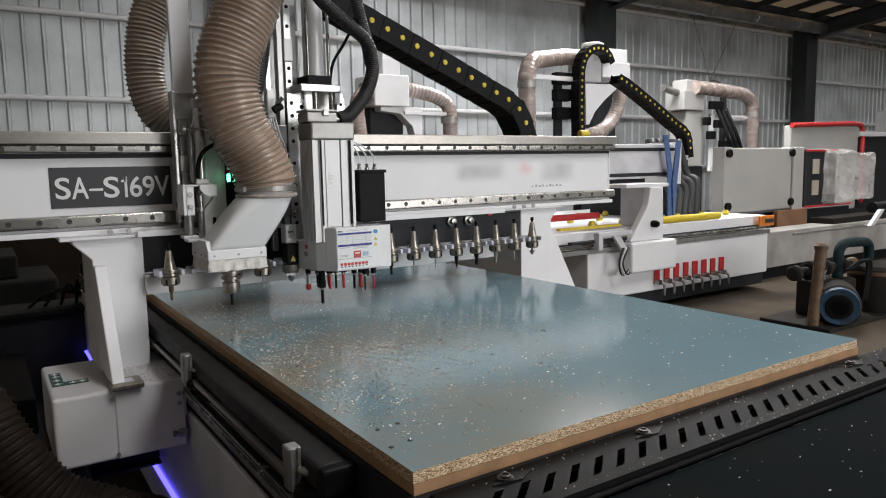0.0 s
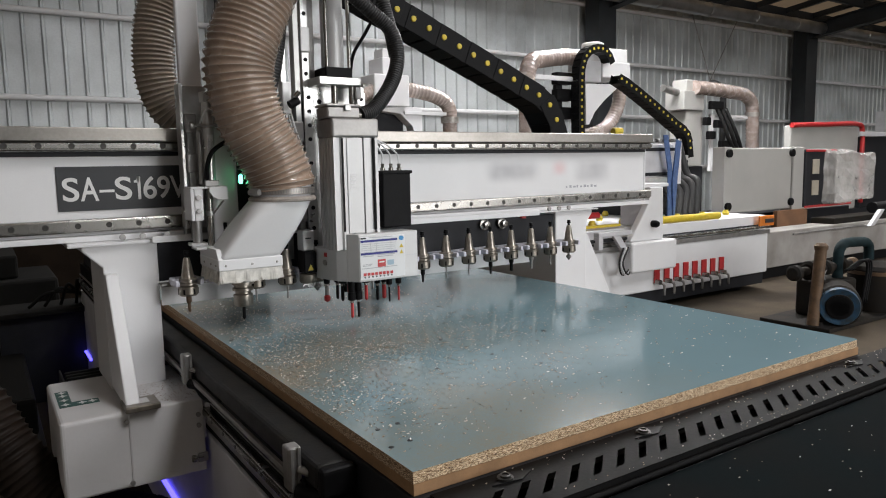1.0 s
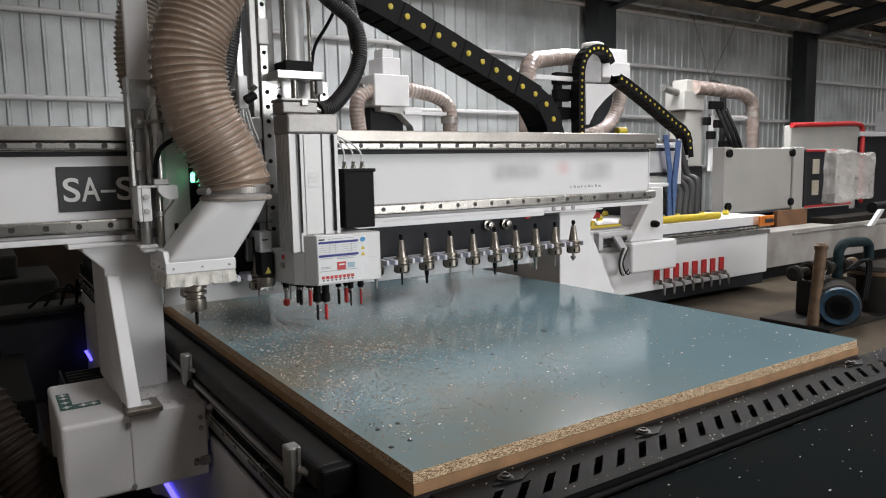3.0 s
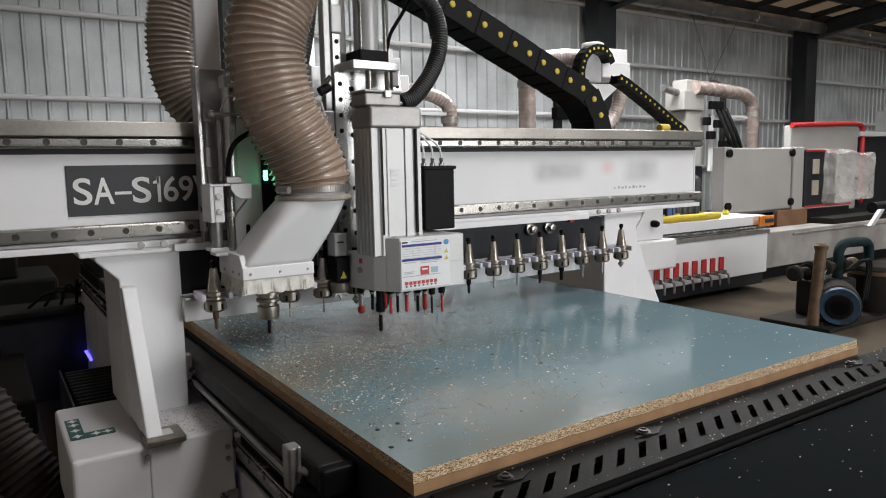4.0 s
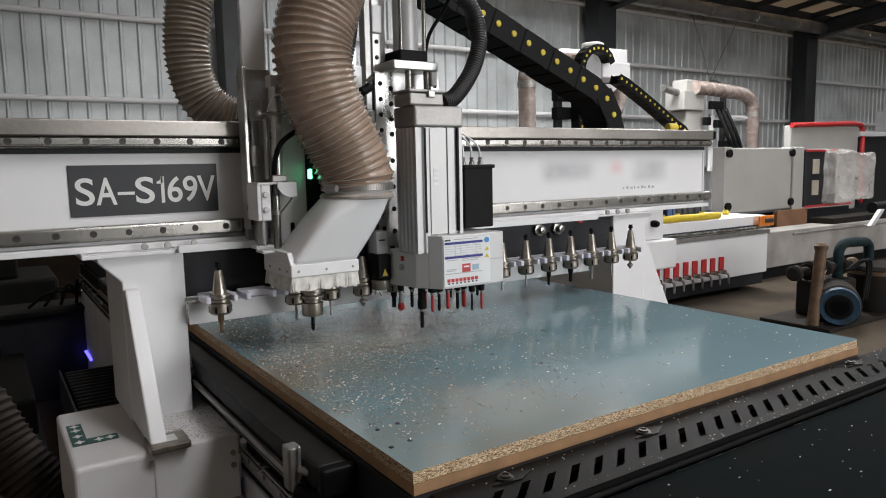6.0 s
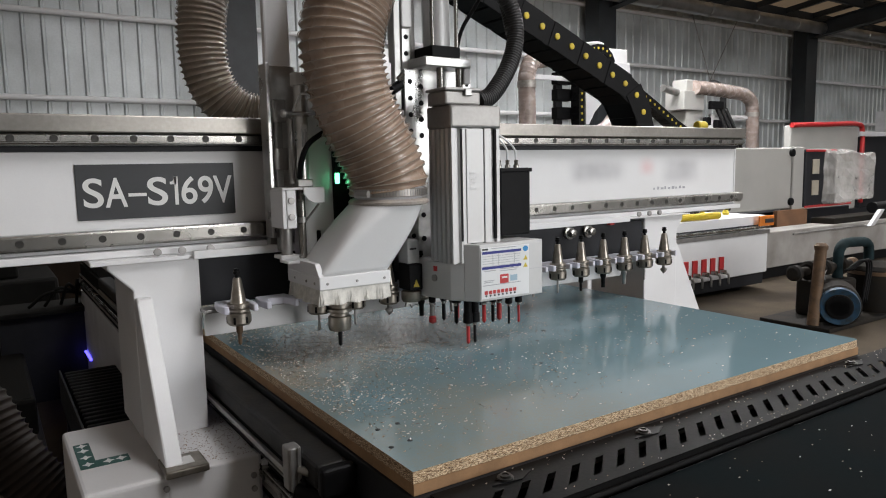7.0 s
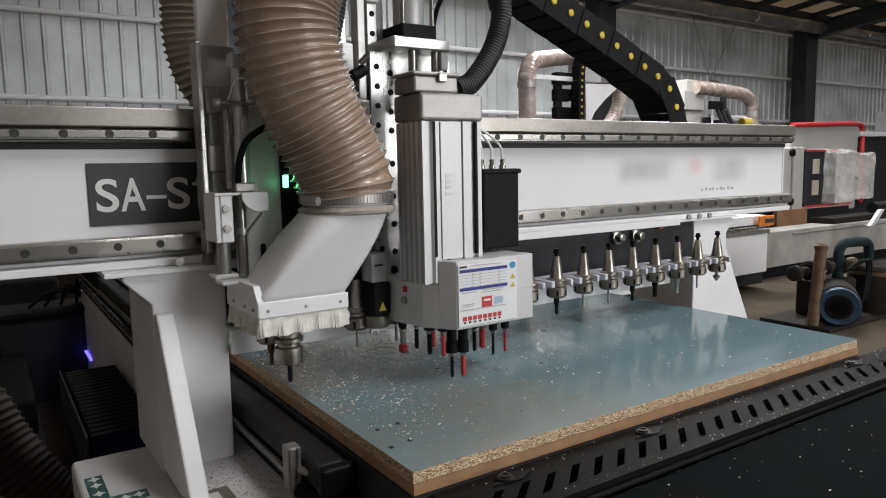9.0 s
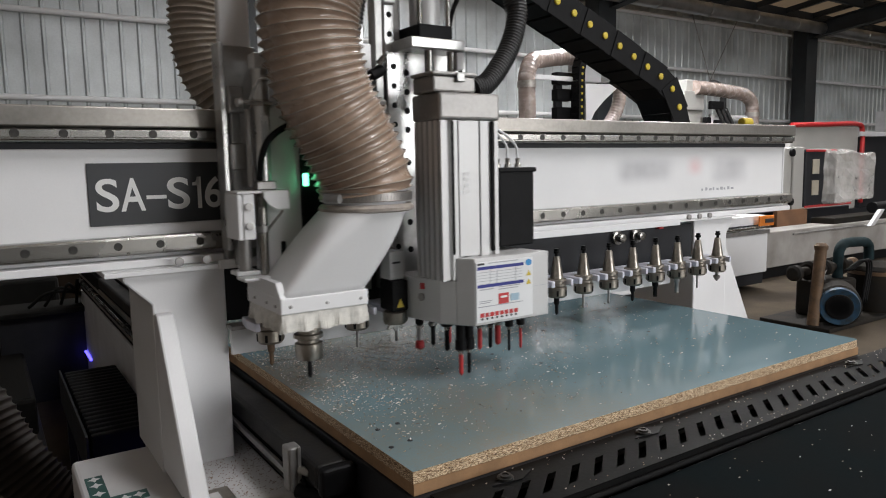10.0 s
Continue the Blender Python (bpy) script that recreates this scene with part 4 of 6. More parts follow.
def bristles():
    """Three hanging curtains of bristle tufts that splay outwards."""
    out = bmesh.new()
    r = random.Random(3)
    for p, q, nrm, k in (((-0.095, 1.34), (-0.096, 1.17), (-1, 0), 60), ((-0.096, 1.169), (0.068, 1.169), (0, -1), 70), ((0.068, 1.17), (0.067, 1.34), (1, 0), 60)):
        p, q, nrm = Vector((*p, 0)), Vector((*q, 0)), Vector((*nrm, 0))
        for i in range(k):
            a, b = p.lerp(q, (i - 0.1) / k), p.lerp(q, (i + 1.1) / k)
            sp = 0.004 + 0.0035 * math.sin(i * 0.43) + r.uniform(-0.001, 0.001)
            z = 0.999 + r.uniform(-0.0009, 0.0009) + 0.0015 * math.sin(i * 0.3)
            jig = (q - p).normalized() * r.uniform(-0.0004, 0.0004)
            t4 = [out.verts.new(v + Vector((0, 0, 1.0308)) + nrm * d) for v, d in ((a, 0), (b, 0), (b, -0.004), (a, -0.004))]
            b4 = [out.verts.new(v + Vector((0, 0, z)) + nrm * d + jig) for v, d in ((a, sp), (b, sp), (b, sp - 0.004), (a, sp - 0.004))]
            for m in range(4):
                out.faces.new((t4[m], t4[(m + 1) % 4], b4[(m + 1) % 4], b4[m]))
            out.faces.new(b4)
    bmesh.ops.recalc_face_normals(out, faces=list(out.faces))
    return out


part("brush_skirt", bristles(), BRUSHM, HD, "pale bristle skirt")
part("hose_neck", lathe([(0.0755, 0), (0.0755, 0.032)], Matrix.Translation((0.0915, 1.205, 1.2118)), 32), GREYW, HD)
part("hose_cuff", lathe([(0.082, 0), (0.0885, 0.003), (0.0895, 0.008), (0.084, 0.014)], Matrix.Translation((0.0915, 1.205, 1.200)), 40), CUFF, HD, "pale rubber cuff")
HC = part("hose_clamp", lathe([(0.0845, 0), (0.0860, 0.001), (0.0860, 0.016), (0.0845, 0.017)], Matrix.Translation((0.0915, 1.205, 1.2195)), 40), CLAMPM, HD, "worm drive hose clamp")
for k in range(40):
    part("band_slot", box(-0.0012, 0.0012, -0.0868, -0.0860, -0.0065, 0.0065, 0), DULLST, HC).matrix_basis = pose(0.0915, 1.205, 1.228, 0, 0, -90 + k * 4.5)
part("clamp_screw", rod((-0.012, 1.158, 1.2275), (0.004, 1.132, 1.2275), 0.008, 12), DULLST, HC)
HOSE_LINE = [(0.0915, 1.205, 1.2365), (0.0875, 1.205, 1.2650), (0.0605, 1.208, 1.3300), (0.0195, 1.212, 1.4100), (-0.0025, 1.215, 1.5000), (-0.0015, 1.218, 1.5700), (0.0295, 1.220, 1.6600), (0.0725, 1.220, 1.7600), (0.1075, 1.220, 1.8700), (0.1275, 1.220, 2.0000)]
part("suction_hose", ribbed(HOSE_LINE, 0.0902, 0.0152, 0.0072, 48), HOSE, HEAD, "wide brownish clear ribbed suction hose")
tagged(part("hose_wire", wire_rings(HOSE_LINE, 0.0904, 0.0152, 0.0011), WIREM, HEAD, "spiral wire standing out along the hose"), kind="stuff")
part("hose_tray", box(-0.06, 0.30, 1.413, 1.80, 1.404, 1.411, 0.001), DARKP, HEAD)
part("latch_plate", box(-0.128, -0.085, 1.30, 1.345, 1.0855, 1.094, 0.002), WHITE, HD)
part("latch_bolt", lathe([(0.006, 0), (0.006, 0.006), (0.003, 0.0065)], Matrix.Translation((-0.108, 1.322, 1.0942)), 12), DULLST, HD)
# drill block
DBK = part("drill_block", merge(prism([(0.254, 1.087), (0.439, 1.087), (0.439, 1.118), (0.233, 1.118)], "z", 0.976, 1.106, 0.002), prism([(0.233, 1.1185), (0.214, 1.146), (0.197, 1.229), (0.195, 1.29), (0.439, 1.29), (0.439, 1.1185)], "z", 0.976, 1.062, 0.002)), ALU, HEAD, "aluminium drill block")
part("block_cover", box(0.345, 0.438, 1.119, 1.285, 1.0625, 1.105, 0.002), ALU, DBK)
part("cover_joint", box(0.2545, 0.4392, 1.0862, 1.088, 1.0385, 1.0393, 0), INK, DBK)
LB = part("rating_label", box(0.256, 0.372, 1.0845, 1.0868, 0.982, 1.098, 0), LABEL, DBK, "white rating label with blue bands")
LB.matrix_basis = Matrix.Translation((0.256, 0, 0)) @ Matrix.Diagonal((1.2, 1, 1, 1)) @ Matrix.Translation((-0.256, 0, 0))
for z0, z1 in ((1.0835, 1.0895), (1.049, 1.055)):
    part("label_band", box(0.258, 0.352, 1.0837, 1.0843, z0, z1, 0), BLUE, LB)
for k in range(5):
    z = 1.078 - k * 0.0056
    part("label_line", box(0.259, 0.349, 1.0839, 1.0843, z, z + 0.0008, 0), INK, LB)
for x in (0.283, 0.297, 0.335):
    part("label_line", box(x, x + 0.0008, 1.0839, 1.0843, 1.057, 1.082, 0), INK, LB)
for k, (x0, x1, z) in enumerate(((0.262, 0.29, 1.0445), (0.30, 0.345, 1.046), (0.300, 0.34, 1.0415), (0.262, 0.286, 1.022), (0.262, 0.283, 1.0185), (0.28, 0.34, 1.0945), (0.259, 0.350, 1.0115))):
    part("label_text", box(x0, x1, 1.0839, 1.0843, z, z + 0.0017, 0), INK, LB)
part("label_mark", box(0.2585, 0.272, 1.0839, 1.0843, 1.0925, 1.0965, 0), SIGNB, LB)
part("round_pictogram", lathe([(0.0065, 0), (0.0065, 0.0005)], pose(0.363, 1.0843, 1.0885, 90, 0, 0), 20), mat("pictogram_blue", (0.03, 0.25, 0.55), 0.4, var=0.05, bump=0), LB)
for z in (1.062, 1.045):
    part("warning_pictogram", prism([(0.3575, z), (0.3685, z), (0.363, z + 0.0105)], "y", 1.0838, 1.0843), YELLOW, LB)
part("red_pictogram", box(0.300, 0.3205, 1.0838, 1.0843, 1.0135, 1.034, 0), RED, LB)
part("pictogram_arrow", box(0.304, 0.317, 1.0834, 1.0838, 1.025, 1.029, 0), SIGNW, LB)
part("book_pictogram", box(0.325, 0.342, 1.0838, 1.0843, 1.0165, 1.0305, 0), mat("pale_blue_print", (0.35, 0.48, 0.58), 0.5, var=0.05, bump=0), LB)
for k in range(8):
    rp_ = part("red_square", box(0.263 + k * 0.0098, 0.2705 + k * 0.0098, 1.0838, 1.0843, 0.992, 1.0, 0), RED, LB)
    part("small_lamp", lathe([(0.0022, 0), (0.0022, 0.0012)], pose(0.2668 + k * 0.0098, 1.0845, 0.9885, 90, 0, 0), 10), SIGNB, rp_)
part("red_mark", box(-0.006, 0.006, -0.0006, 0.0006, -0.006, 0.006, 0), RED, DBK).matrix_basis = pose(0.2035, 1.193, 1.046, 0, 0, -78)
part("block_bolt", lathe([(0.008, 0), (0.008, 0.004), (0.005, 0.0042)], pose(0.2035, 1.195, 1.024, 90, 0, -78), 14), DULLST, DBK)
part("side_bracket", box(0.160, 0.194, 1.245, 1.29, 1.055, 1.112, 0.003), ALU, DBK)
part("side_print", box(0.166, 0.184, 1.2436, 1.2448, 1.088, 1.092, 0), SIGNB, DBK)
WN = part("wing_nut", lathe([(0.010, -0.014), (0.022, -0.012), (0.0245, -0.006), (0.0245, 0.012), (0.02, 0.015)], Matrix.Translation((0.178, 1.262, 0.975)), 20), NUTM, DBK, "dark steel clamping nut")
part("wing", prism([(-0.016, 0.0), (-0.019, -0.010), (-0.006, -0.005), (0.0, -0.016), (0.006, -0.005), (0.018, -0.012), (0.015, 0.0)], "y", -0.003, 0.003, 0.001), STEEL, WN).matrix_basis = Matrix.Translation((0.178, 1.262, 0.960))
part("yellow_mark", prism([(0.168, 1.000), (0.184, 1.000), (0.176, 1.018)], "y", 1.2335, 1.2348), YELLOW, DBK)
part("black_bracket", box(0.158, 0.1945, 1.235, 1.288, 0.992, 1.0545, 0.003), BLACK, DBK)


def extrusion():
    """Grooved aluminium cylinder body."""
    x0, x1, y0, y1 = 0.205, 0.338, 1.119, 1.212
    pts = []

    def run(p, q, k, depth):
        p, q = Vector(p), Vector(q)
        d = (q - p)
        nrm = Vector((-d.y, d.x)).normalized()
        for i in range(k):
            a, b = (i + 0.28) / k, (i + 0.72) / k
            pts.extend([p + d * (i / k), p + d * a, p + d * (a + 0.02) + nrm * depth, p + d * (b - 0.02) + nrm * depth, p + d * b])

    run((x0, y0), (x1, y0), 4, 0.007)
    run((x1, y0), (x1, y1), 4, 0.007)
    run((x1, y1), (x0, y1), 2, 0.007)
    run((x0, y1), (x0, y0), 5, 0.007)
    return prism([tuple(p) for p in pts], "z", 1.0635, 1.365)


MT = part("drill_motor", extrusion(), ALU, HEAD, "grooved aluminium drive cylinder")
part("face_plate", box(0.243, 0.290, 1.1165, 1.1188, 1.108, 1.364, 0.001), ALU, MT)
for x in (0.2285, 0.3235):
    part("t_slot", box(x, x + 0.0055, 1.1188, 1.124, 1.113, 1.364, 0), BLACK, MT)
for k, z in enumerate((1.228, 1.241, 1.252, 1.262)):
    part("faint_print", box(0.252, 0.266, 1.1155, 1.1163, z, z + 0.006, 0), FAINT, MT)
part("motor_cap", box(0.201, 0.341, 1.115, 1.215, 1.3655, 1.416, 0.006, 3), DULLST, MT, "dull cast end cap")
CB = part("connector_box", box(0.195, 0.290, 1.125, 1.20, 1.4165, 1.446, 0.004), DULLST, MT, "cast connector box")
part("box_lid", box(0.192, 0.293, 1.122, 1.203, 1.4465, 1.454, 0.003), DULLST, CB)
part("lid_clip", box(0.243, 0.262, 1.117, 1.1215, 1.435, 1.452, 0.002), STEEL, CB)
part("gland", lathe([(0.011, 0), (0.013, 0.003), (0.013, 0.01), (0.010, 0.012), (0.010, 0.022)], pose(0.2905, 1.165, 1.43, 0, 90, 0), 18), BRIGHT, CB)
part("cable_hose", ribbed([(0.312, 1.167, 1.430), (0.36, 1.175, 1.448), (0.425, 1.19, 1.52), (0.455, 1.2, 1.60), (0.44, 1.21, 1.675), (0.375, 1.22, 1.73), (0.29, 1.23, 1.80), (0.22, 1.24, 1.90)], 0.022, 0.007, 0.002, 18), HOSED, HEAD, "black corrugated cable hose")
part("cable_hose", ribbed([(0.08, 1.31, 1.36), (0.09, 1.30, 1.46), (0.115, 1.29, 1.56), (0.135, 1.29, 1.68), (0.14, 1.29, 1.8), (0.14, 1.3, 1.95)], 0.023, 0.008, 0.002, 18), HOSED, HEAD, "black corrugated cable hose")
part("cable_hose", ribbed([(0.452, 1.205, 1.605), (0.448, 1.225, 1.68), (0.432, 1.245, 1.78), (0.418, 1.26, 1.90), (0.41, 1.27, 2.02)], 0.021, 0.007, 0.002, 18), HOSED, HEAD, "black corrugated cable hose")
VB = part("valve_block", box(0.372, 0.465, 1.16, 1.27, 1.112, 1.275, 0.004), BLACK, HEAD, "black valve block")
for k in range(3):
    part("air_fitting", lathe([(0.007, 0), (0.007, 0.007), (0.0045, 0.008), (0.0055, 0.018), (0.004, 0.019)], Matrix.Translation((0.387 + k * 0.027, 1.185, 1.2752)), 14), BRIGHT, VB)
    part("air_tube", sweep(spline([(0.387 + k * 0.027, 1.185, 1.293), (0.386 + k * 0.024, 1.187, 1.325), (0.362 + k * 0.012, 1.2, 1.36), (0.33, 1.25, 1.38)], 20), 0.0026, 8), LABEL, VB)
part("block_lip", box(0.370, 0.469, 1.156, 1.272, 1.2652, 1.2745, 0.002), BLACK, VB)
# guide cylinder above the drill block
part("top_bracket", box(0.244, 0.378, 1.28, 1.41, 1.522, 1.545, 0.003), BRUSHED, HEAD, "thick aluminium bracket")
part("cylinder_seat", box(0.272, 0.357, 1.295, 1.385, 1.5455, 1.575, 0.004), BLACK, HEAD)
LC = part("lift_cylinder", lathe([(0.033, 0), (0.033, 0.5)], Matrix.Translation((0.315, 1.34, 1.5755)), 28), ALU, HEAD, "pale air cylinder with tie rods")
for x, y in ((0.279, 1.303), (0.350, 1.303), (0.350, 1.377)):
    part("tie_rod", rod((x, y, 1.575), (x, y, 2.05), 0.0055, 12), BRIGHT, LC)
for x in (0.298, 0.354):
    part("guide_rod", rod((x, 1.30, 1.40), (x, 1.30, 1.5218), 0.009, 14), BRIGHT, HEAD)
part("small_valve", box(0.360, 0.378, 1.285, 1.31, 1.485, 1.5215, 0.002), ALU, HEAD)
part("thin_cable", sweep(spline([(0.361, 1.32, 1.565), (0.366, 1.30, 1.62), (0.40, 1.285, 1.68), (0.43, 1.28, 1.74), (0.45, 1.28, 1.82)], 24), 0.005, 8), BLACK, HEAD)
part("fitting", lathe([(0.012, 0), (0.012, 0.03), (0.008, 0.032)], pose(0.160, 1.30, 1.462, 0, 60, 0), 12), BLACK, HEAD)
part("fitting", lathe([(0.007, 0), (0.007, 0.02)], pose(0.172, 1.29, 1.485, 20, 40, 0), 10), BRIGHT, HEAD)

# drill bits: those that stay up, and four that are let down in turn


def bit(x, y, z, tone, r, low):
    w = 0.0115 if low else 0.0085
    ch = part("drill_chuck", lathe([(w * 0.6, -0.030), (w, -0.028), (w, -0.007), (w * 0.85, -0.005), (w * 0.85, 0.05 if low else -0.002)], None, 16), BLACK, HEAD, "black drill chuck")
    ch.location = (x, y, z)
    tip = -0.079
    part("drill_bit", lathe([(0.0008, tip), (r, tip + 0.004), (r, -0.0305)], None, 10), tone, ch)
    part("bit_collar", lathe([(r * 1.3, -0.036), (r * 1.3, -0.0302)], None, 10), BRIGHT, ch)
    return ch


for x, y, tone, r in ((0.229, 1.25, DULLST, 0.006), (0.262, 1.25, BLACK, 0.0045), (0.295, 1.24, RED, 0.0055), (0.345, 1.16, BLACK, 0.004), (0.372, 1.17, RED, 0.0062), (0.362, 1.12, BLACK, 0.0028), (0.392, 1.12, RED, 0.0028)):
    c_ = bit(x, y, 0.984, tone, r, False)
    if tone is DULLST:
        part("boring_head", lathe([(0.003, -0.082), (0.009, -0.078), (0.009, -0.066), (0.006, -0.062)], None, 14), RED, c_)
BITS = {"A": bit(0.233, 1.153, 0.951, BLACK, 0.0048, True), "B": bit(0.249, 1.129, 0.951, RED, 0.0042, True), "C": bit(0.269, 1.130, 0.951, BLACK, 0.0036, True), "D": bit(0.290, 1.122, 0.951, RED, 0.0045, True)}

REAR = thing("rear_hose", "dusty grey ribbed suction hose behind the beam", "hose")
REAR_LINE = [(0.20, 1.72, 1.425), (0.13, 1.74, 1.43), (0.065, 1.75, 1.475), (0.032, 1.75, 1.55), (0.026, 1.75, 1.65), (0.045, 1.75, 1.77), (0.09, 1.75, 1.90), (0.12, 1.75, 2.05)]
part("hose_wall", ribbed(REAR_LINE, 0.063, 0.014, 0.006, 32), HOSEG, REAR)
tagged(part("hose_wire", wire_rings(REAR_LINE, 0.0632, 0.014, 0.0011), WIREM, REAR), kind="stuff")
part("hose_seat", box(0.18, 0.24, 1.66, 1.78, 1.36, 1.49, 0.006), DARKP, REAR)

# ---- cable chain from the beam up to the head ----
CH = thing("cable_chain", "black plastic cable chain with yellow link pins", "cable chain")


def chain(parent, pts, link, w, h, pin_r, deep):
    line = spline(pts, 700)
    acc, keep = 0.0, [line[0]]
    for a, b in zip(line, line[1:]):
        acc += (b - a).length
        if acc >= link:
            keep.append(b)
            acc = 0.0
    for k, (a, b) in enumerate(zip(keep, keep[1:])):
        d = (b - a).normalized()
        off = -0.0035 * (k % 2)
        ang = math.degrees(math.atan2(d.z, d.x))
        m = Matrix.Translation(a) @ pose(0, 0, 0, 0, -ang, 0)
        l = (b - a).length
        bm = merge(box(-0.32 * l, l * 1.32, off, 0.003 + off, -h / 2, h / 2, 0.001), box(-0.32 * l, l * 1.32, deep - off - 0.003, deep - off, -h / 2, h / 2, 0.001), box(l * 0.05, l * 0.92, 0.0032, deep - 0.0032, h / 2 - 0.008, h / 2 - 0.002, 0.001), box(l * 0.05, l * 0.92, 0.0032, deep - 0.0032, -h / 2 + 0.002, -h / 2 + 0.008, 0.001))
        bm.transform(m)
        lk = part("chain_link", bm, BLACK, parent)
        pin = lathe([(pin_r, 0), (pin_r, 0.004), (pin_r * 0.7, 0.0055)], pose(0, -0.004, 0, 90, 0, 0), 14)
        pin.transform(m)
        part("link_pin", pin, YELLOW, lk)


chain(CH, [(1.575, 1.60, 1.40), (1.555, 1.60, 1.455), (1.50, 1.60, 1.535), (1.38, 1.60, 1.592), (1.2, 1.60, 1.668), (1.0, 1.60, 1.750), (0.8, 1.60, 1.832), (0.62, 1.60, 1.900)], 0.070, 0.02, 0.088, 0.0105, 0.12)

# ---- second router behind, along the hall ----
M2 = thing("router_machine", "white panel router with red valve tags and yellow roller", "machine")
bed2 = part("bed_box", box(3.55, 6.04, 3.2, 5.2, 0.17, 0.56, 0.012), WHITE, M2, "white machine body")
part("bed_top", box(3.1, 6.02, 3.22, 5.2, 0.60, 0.74, 0.008), WHITE, M2)
part("base_plinth", box(3.6, 6.02, 3.23, 5.15, 0.055, 0.1695, 0.004), DARKP, M2, "dark plinth")
part("side_rail", box(3.2, 6.04, 3.17, 3.21, 0.615, 0.635, 0.003), BRIGHT, M2)
part("side_rail", box(3.2, 6.04, 3.18, 3.22, 0.5605, 0.5995, 0.003), DULLST, M2)
part("side_groove", box(3.2, 6.0, 3.195, 3.2195, 0.64, 0.652, 0.002), DARKP, M2)
part("feed_roller", rod((4.40, 3.26, 0.775), (5.32, 3.26, 0.772), 0.032, 16), YELLOW, M2, "yellow feed roller")
part("red_bar", rod((3.4, 3.5, 0.835), (3.97, 3.5, 0.835), 0.028, 16), RED, M2, "red bar")
for fx in (3.8, 5.75):
    part("levelling_foot", lathe([(0.09, 0), (0.09, 0.02), (0.03, 0.03), (0.03, 0.055)], Matrix.Translation((fx, 3.4, 0)), 16), BLACK, M2)
part("warning_lamp", box(5.82, 6.06, 3.15, 3.1695, 0.64, 0.74, 0.006), ORANGE, M2, "orange lamp housing")
part("lamp_face", box(5.9, 6.04, 3.142, 3.1495, 0.67, 0.71, 0.003), SIGNB, M2)
for k in range(8):
    x = 4.375 + k * 0.130
    tg = part("valve_tag", box(x - 0.034, x + 0.034, 3.185, 3.1995, 0.235, 0.385, 0.004), RED, M2, "red valve tag")
    part("valve_handle", sweep(spline([(x - 0.01, 3.18, 0.25), (x + 0.015, 3.15, 0.235), (x + 0.04, 3.14, 0.21), (x + 0.04, 3.14, 0.13)], 12), 0.011, 8), DULLST, tg)
    part("valve_body", lathe([(0.022, 0), (0.022, 0.05)], pose(x - 0.015, 3.185, 0.25, 90, 0, 0), 12), BRIGHT, tg)
for k in range(16):
    part("roller_ball", lathe([(0.03, 0), (0.035, 0.02), (0.02, 0.05)], Matrix.Translation((3.9 + k * 0.125, 3.5 + (k % 3) * 0.4, 0.741)), 10), YELLOW, M2)
part("gantry_beam", box(3.3, 4.85, 3.42, 3.75, 1.14, 1.44, 0.008), GREYW, M2)
part("gantry_rail", box(3.3, 4.85, 3.40, 3.4195, 1.38, 1.41, 0.003), DARKP, M2)
part("gantry_rail", box(3.3, 4.85, 3.40, 3.4195, 1.16, 1.19, 0.003), DARKP, M2)
part("gantry_end", box(4.855, 4.97, 3.42, 3.75, 1.08, 1.46, 0.006), WHITE, M2)
part("gantry_flange", box(3.9, 4.42, 3.12, 3.42, 1.075, 1.105, 0.003), WHITE, M2)
part("gantry_column", prism([(4.17, 1.0745), (4.328, 1.0745), (4.338, 0.635), (3.93, 0.635), (4.14, 0.93)], "y", 3.10, 3.165, 0.008), WHITE, M2)
part("column_body", box(4.16, 4.328, 3.1655, 3.42, 0.745, 1.0745, 0.006), GREYW, M2)
part("sensor_arm", merge(box(3.55, 3.93, 3.08, 3.14, 0.70, 0.735, 0.004), box(3.55, 3.60, 3.08, 3.14, 0.60, 0.70, 0.004), prism([(3.72, 0.699), (3.80, 0.699), (3.90, 0.56), (3.86, 0.53)], "y", 3.085, 3.115, 0.003)), GREYW, M2)
for k in range(3):
    part("drag_cable", sweep(spline([(3.82 + 0.03 * k, 3.07, 0.60), (3.75 + 0.02 * k, 3.05, 0.48), (3.80 + 0.03 * k, 3.06, 0.38), (3.95, 3.10, 0.43)], 20), 0.007, 8), (HOSED, GREYW, HOSED)[k], M2)
part("lower_tray", box(3.3, 3.92, 3.12, 3.1695, 0.655, 0.675, 0.003), DARKP, M2)
part("yellow_edge", box(3.3, 3.98, 3.25, 3.30, 0.755, 0.775, 0.003), YELLOW, M2)
part("gantry_foot", box(3.90, 4.46, 3.05, 3.169, 0.38, 0.632, 0.02, 3), WHITE, M2)
part("locking_knob", lathe([(0.03, 0), (0.03, 0.04), (0.02, 0.06)], pose(4.20, 3.099, 0.77, 90, 0, 0), 12), BLACK, M2)
for k in range(5):
    part("black_hose", sweep(spline([(5.05 + 0.09 * k, 3.6, 0.75), (5.2 + 0.09 * k, 3.7, 0.95 + 0.03 * k), (5.05 + 0.12 * k, 3.8, 1.15), (5.1 + 0.1 * k, 3.9, 1.5)], 20), 0.05, 10), HOSED, M2)
part("rear_cabinet", box(4.98, 5.7, 3.9, 4.6, 0.745, 1.3, 0.01), DARKP, M2)
single("lifting_strap", merge(prism([(4.62, 1.52), (4.68, 1.52), (4.745, 1.2), (4.76, 0.66), (4.69, 0.66), (4.69, 1.2)], "y", 3.34, 3.352, 0), prism([(4.78, 1.48), (4.84, 1.46), (4.80, 1.15), (4.78, 0.9), (4.755, 0.72), (4.73, 1.1)], "y", 3.325, 3.338, 0)), STRAP, "blue webbing strap hung over the gantry", "strap")


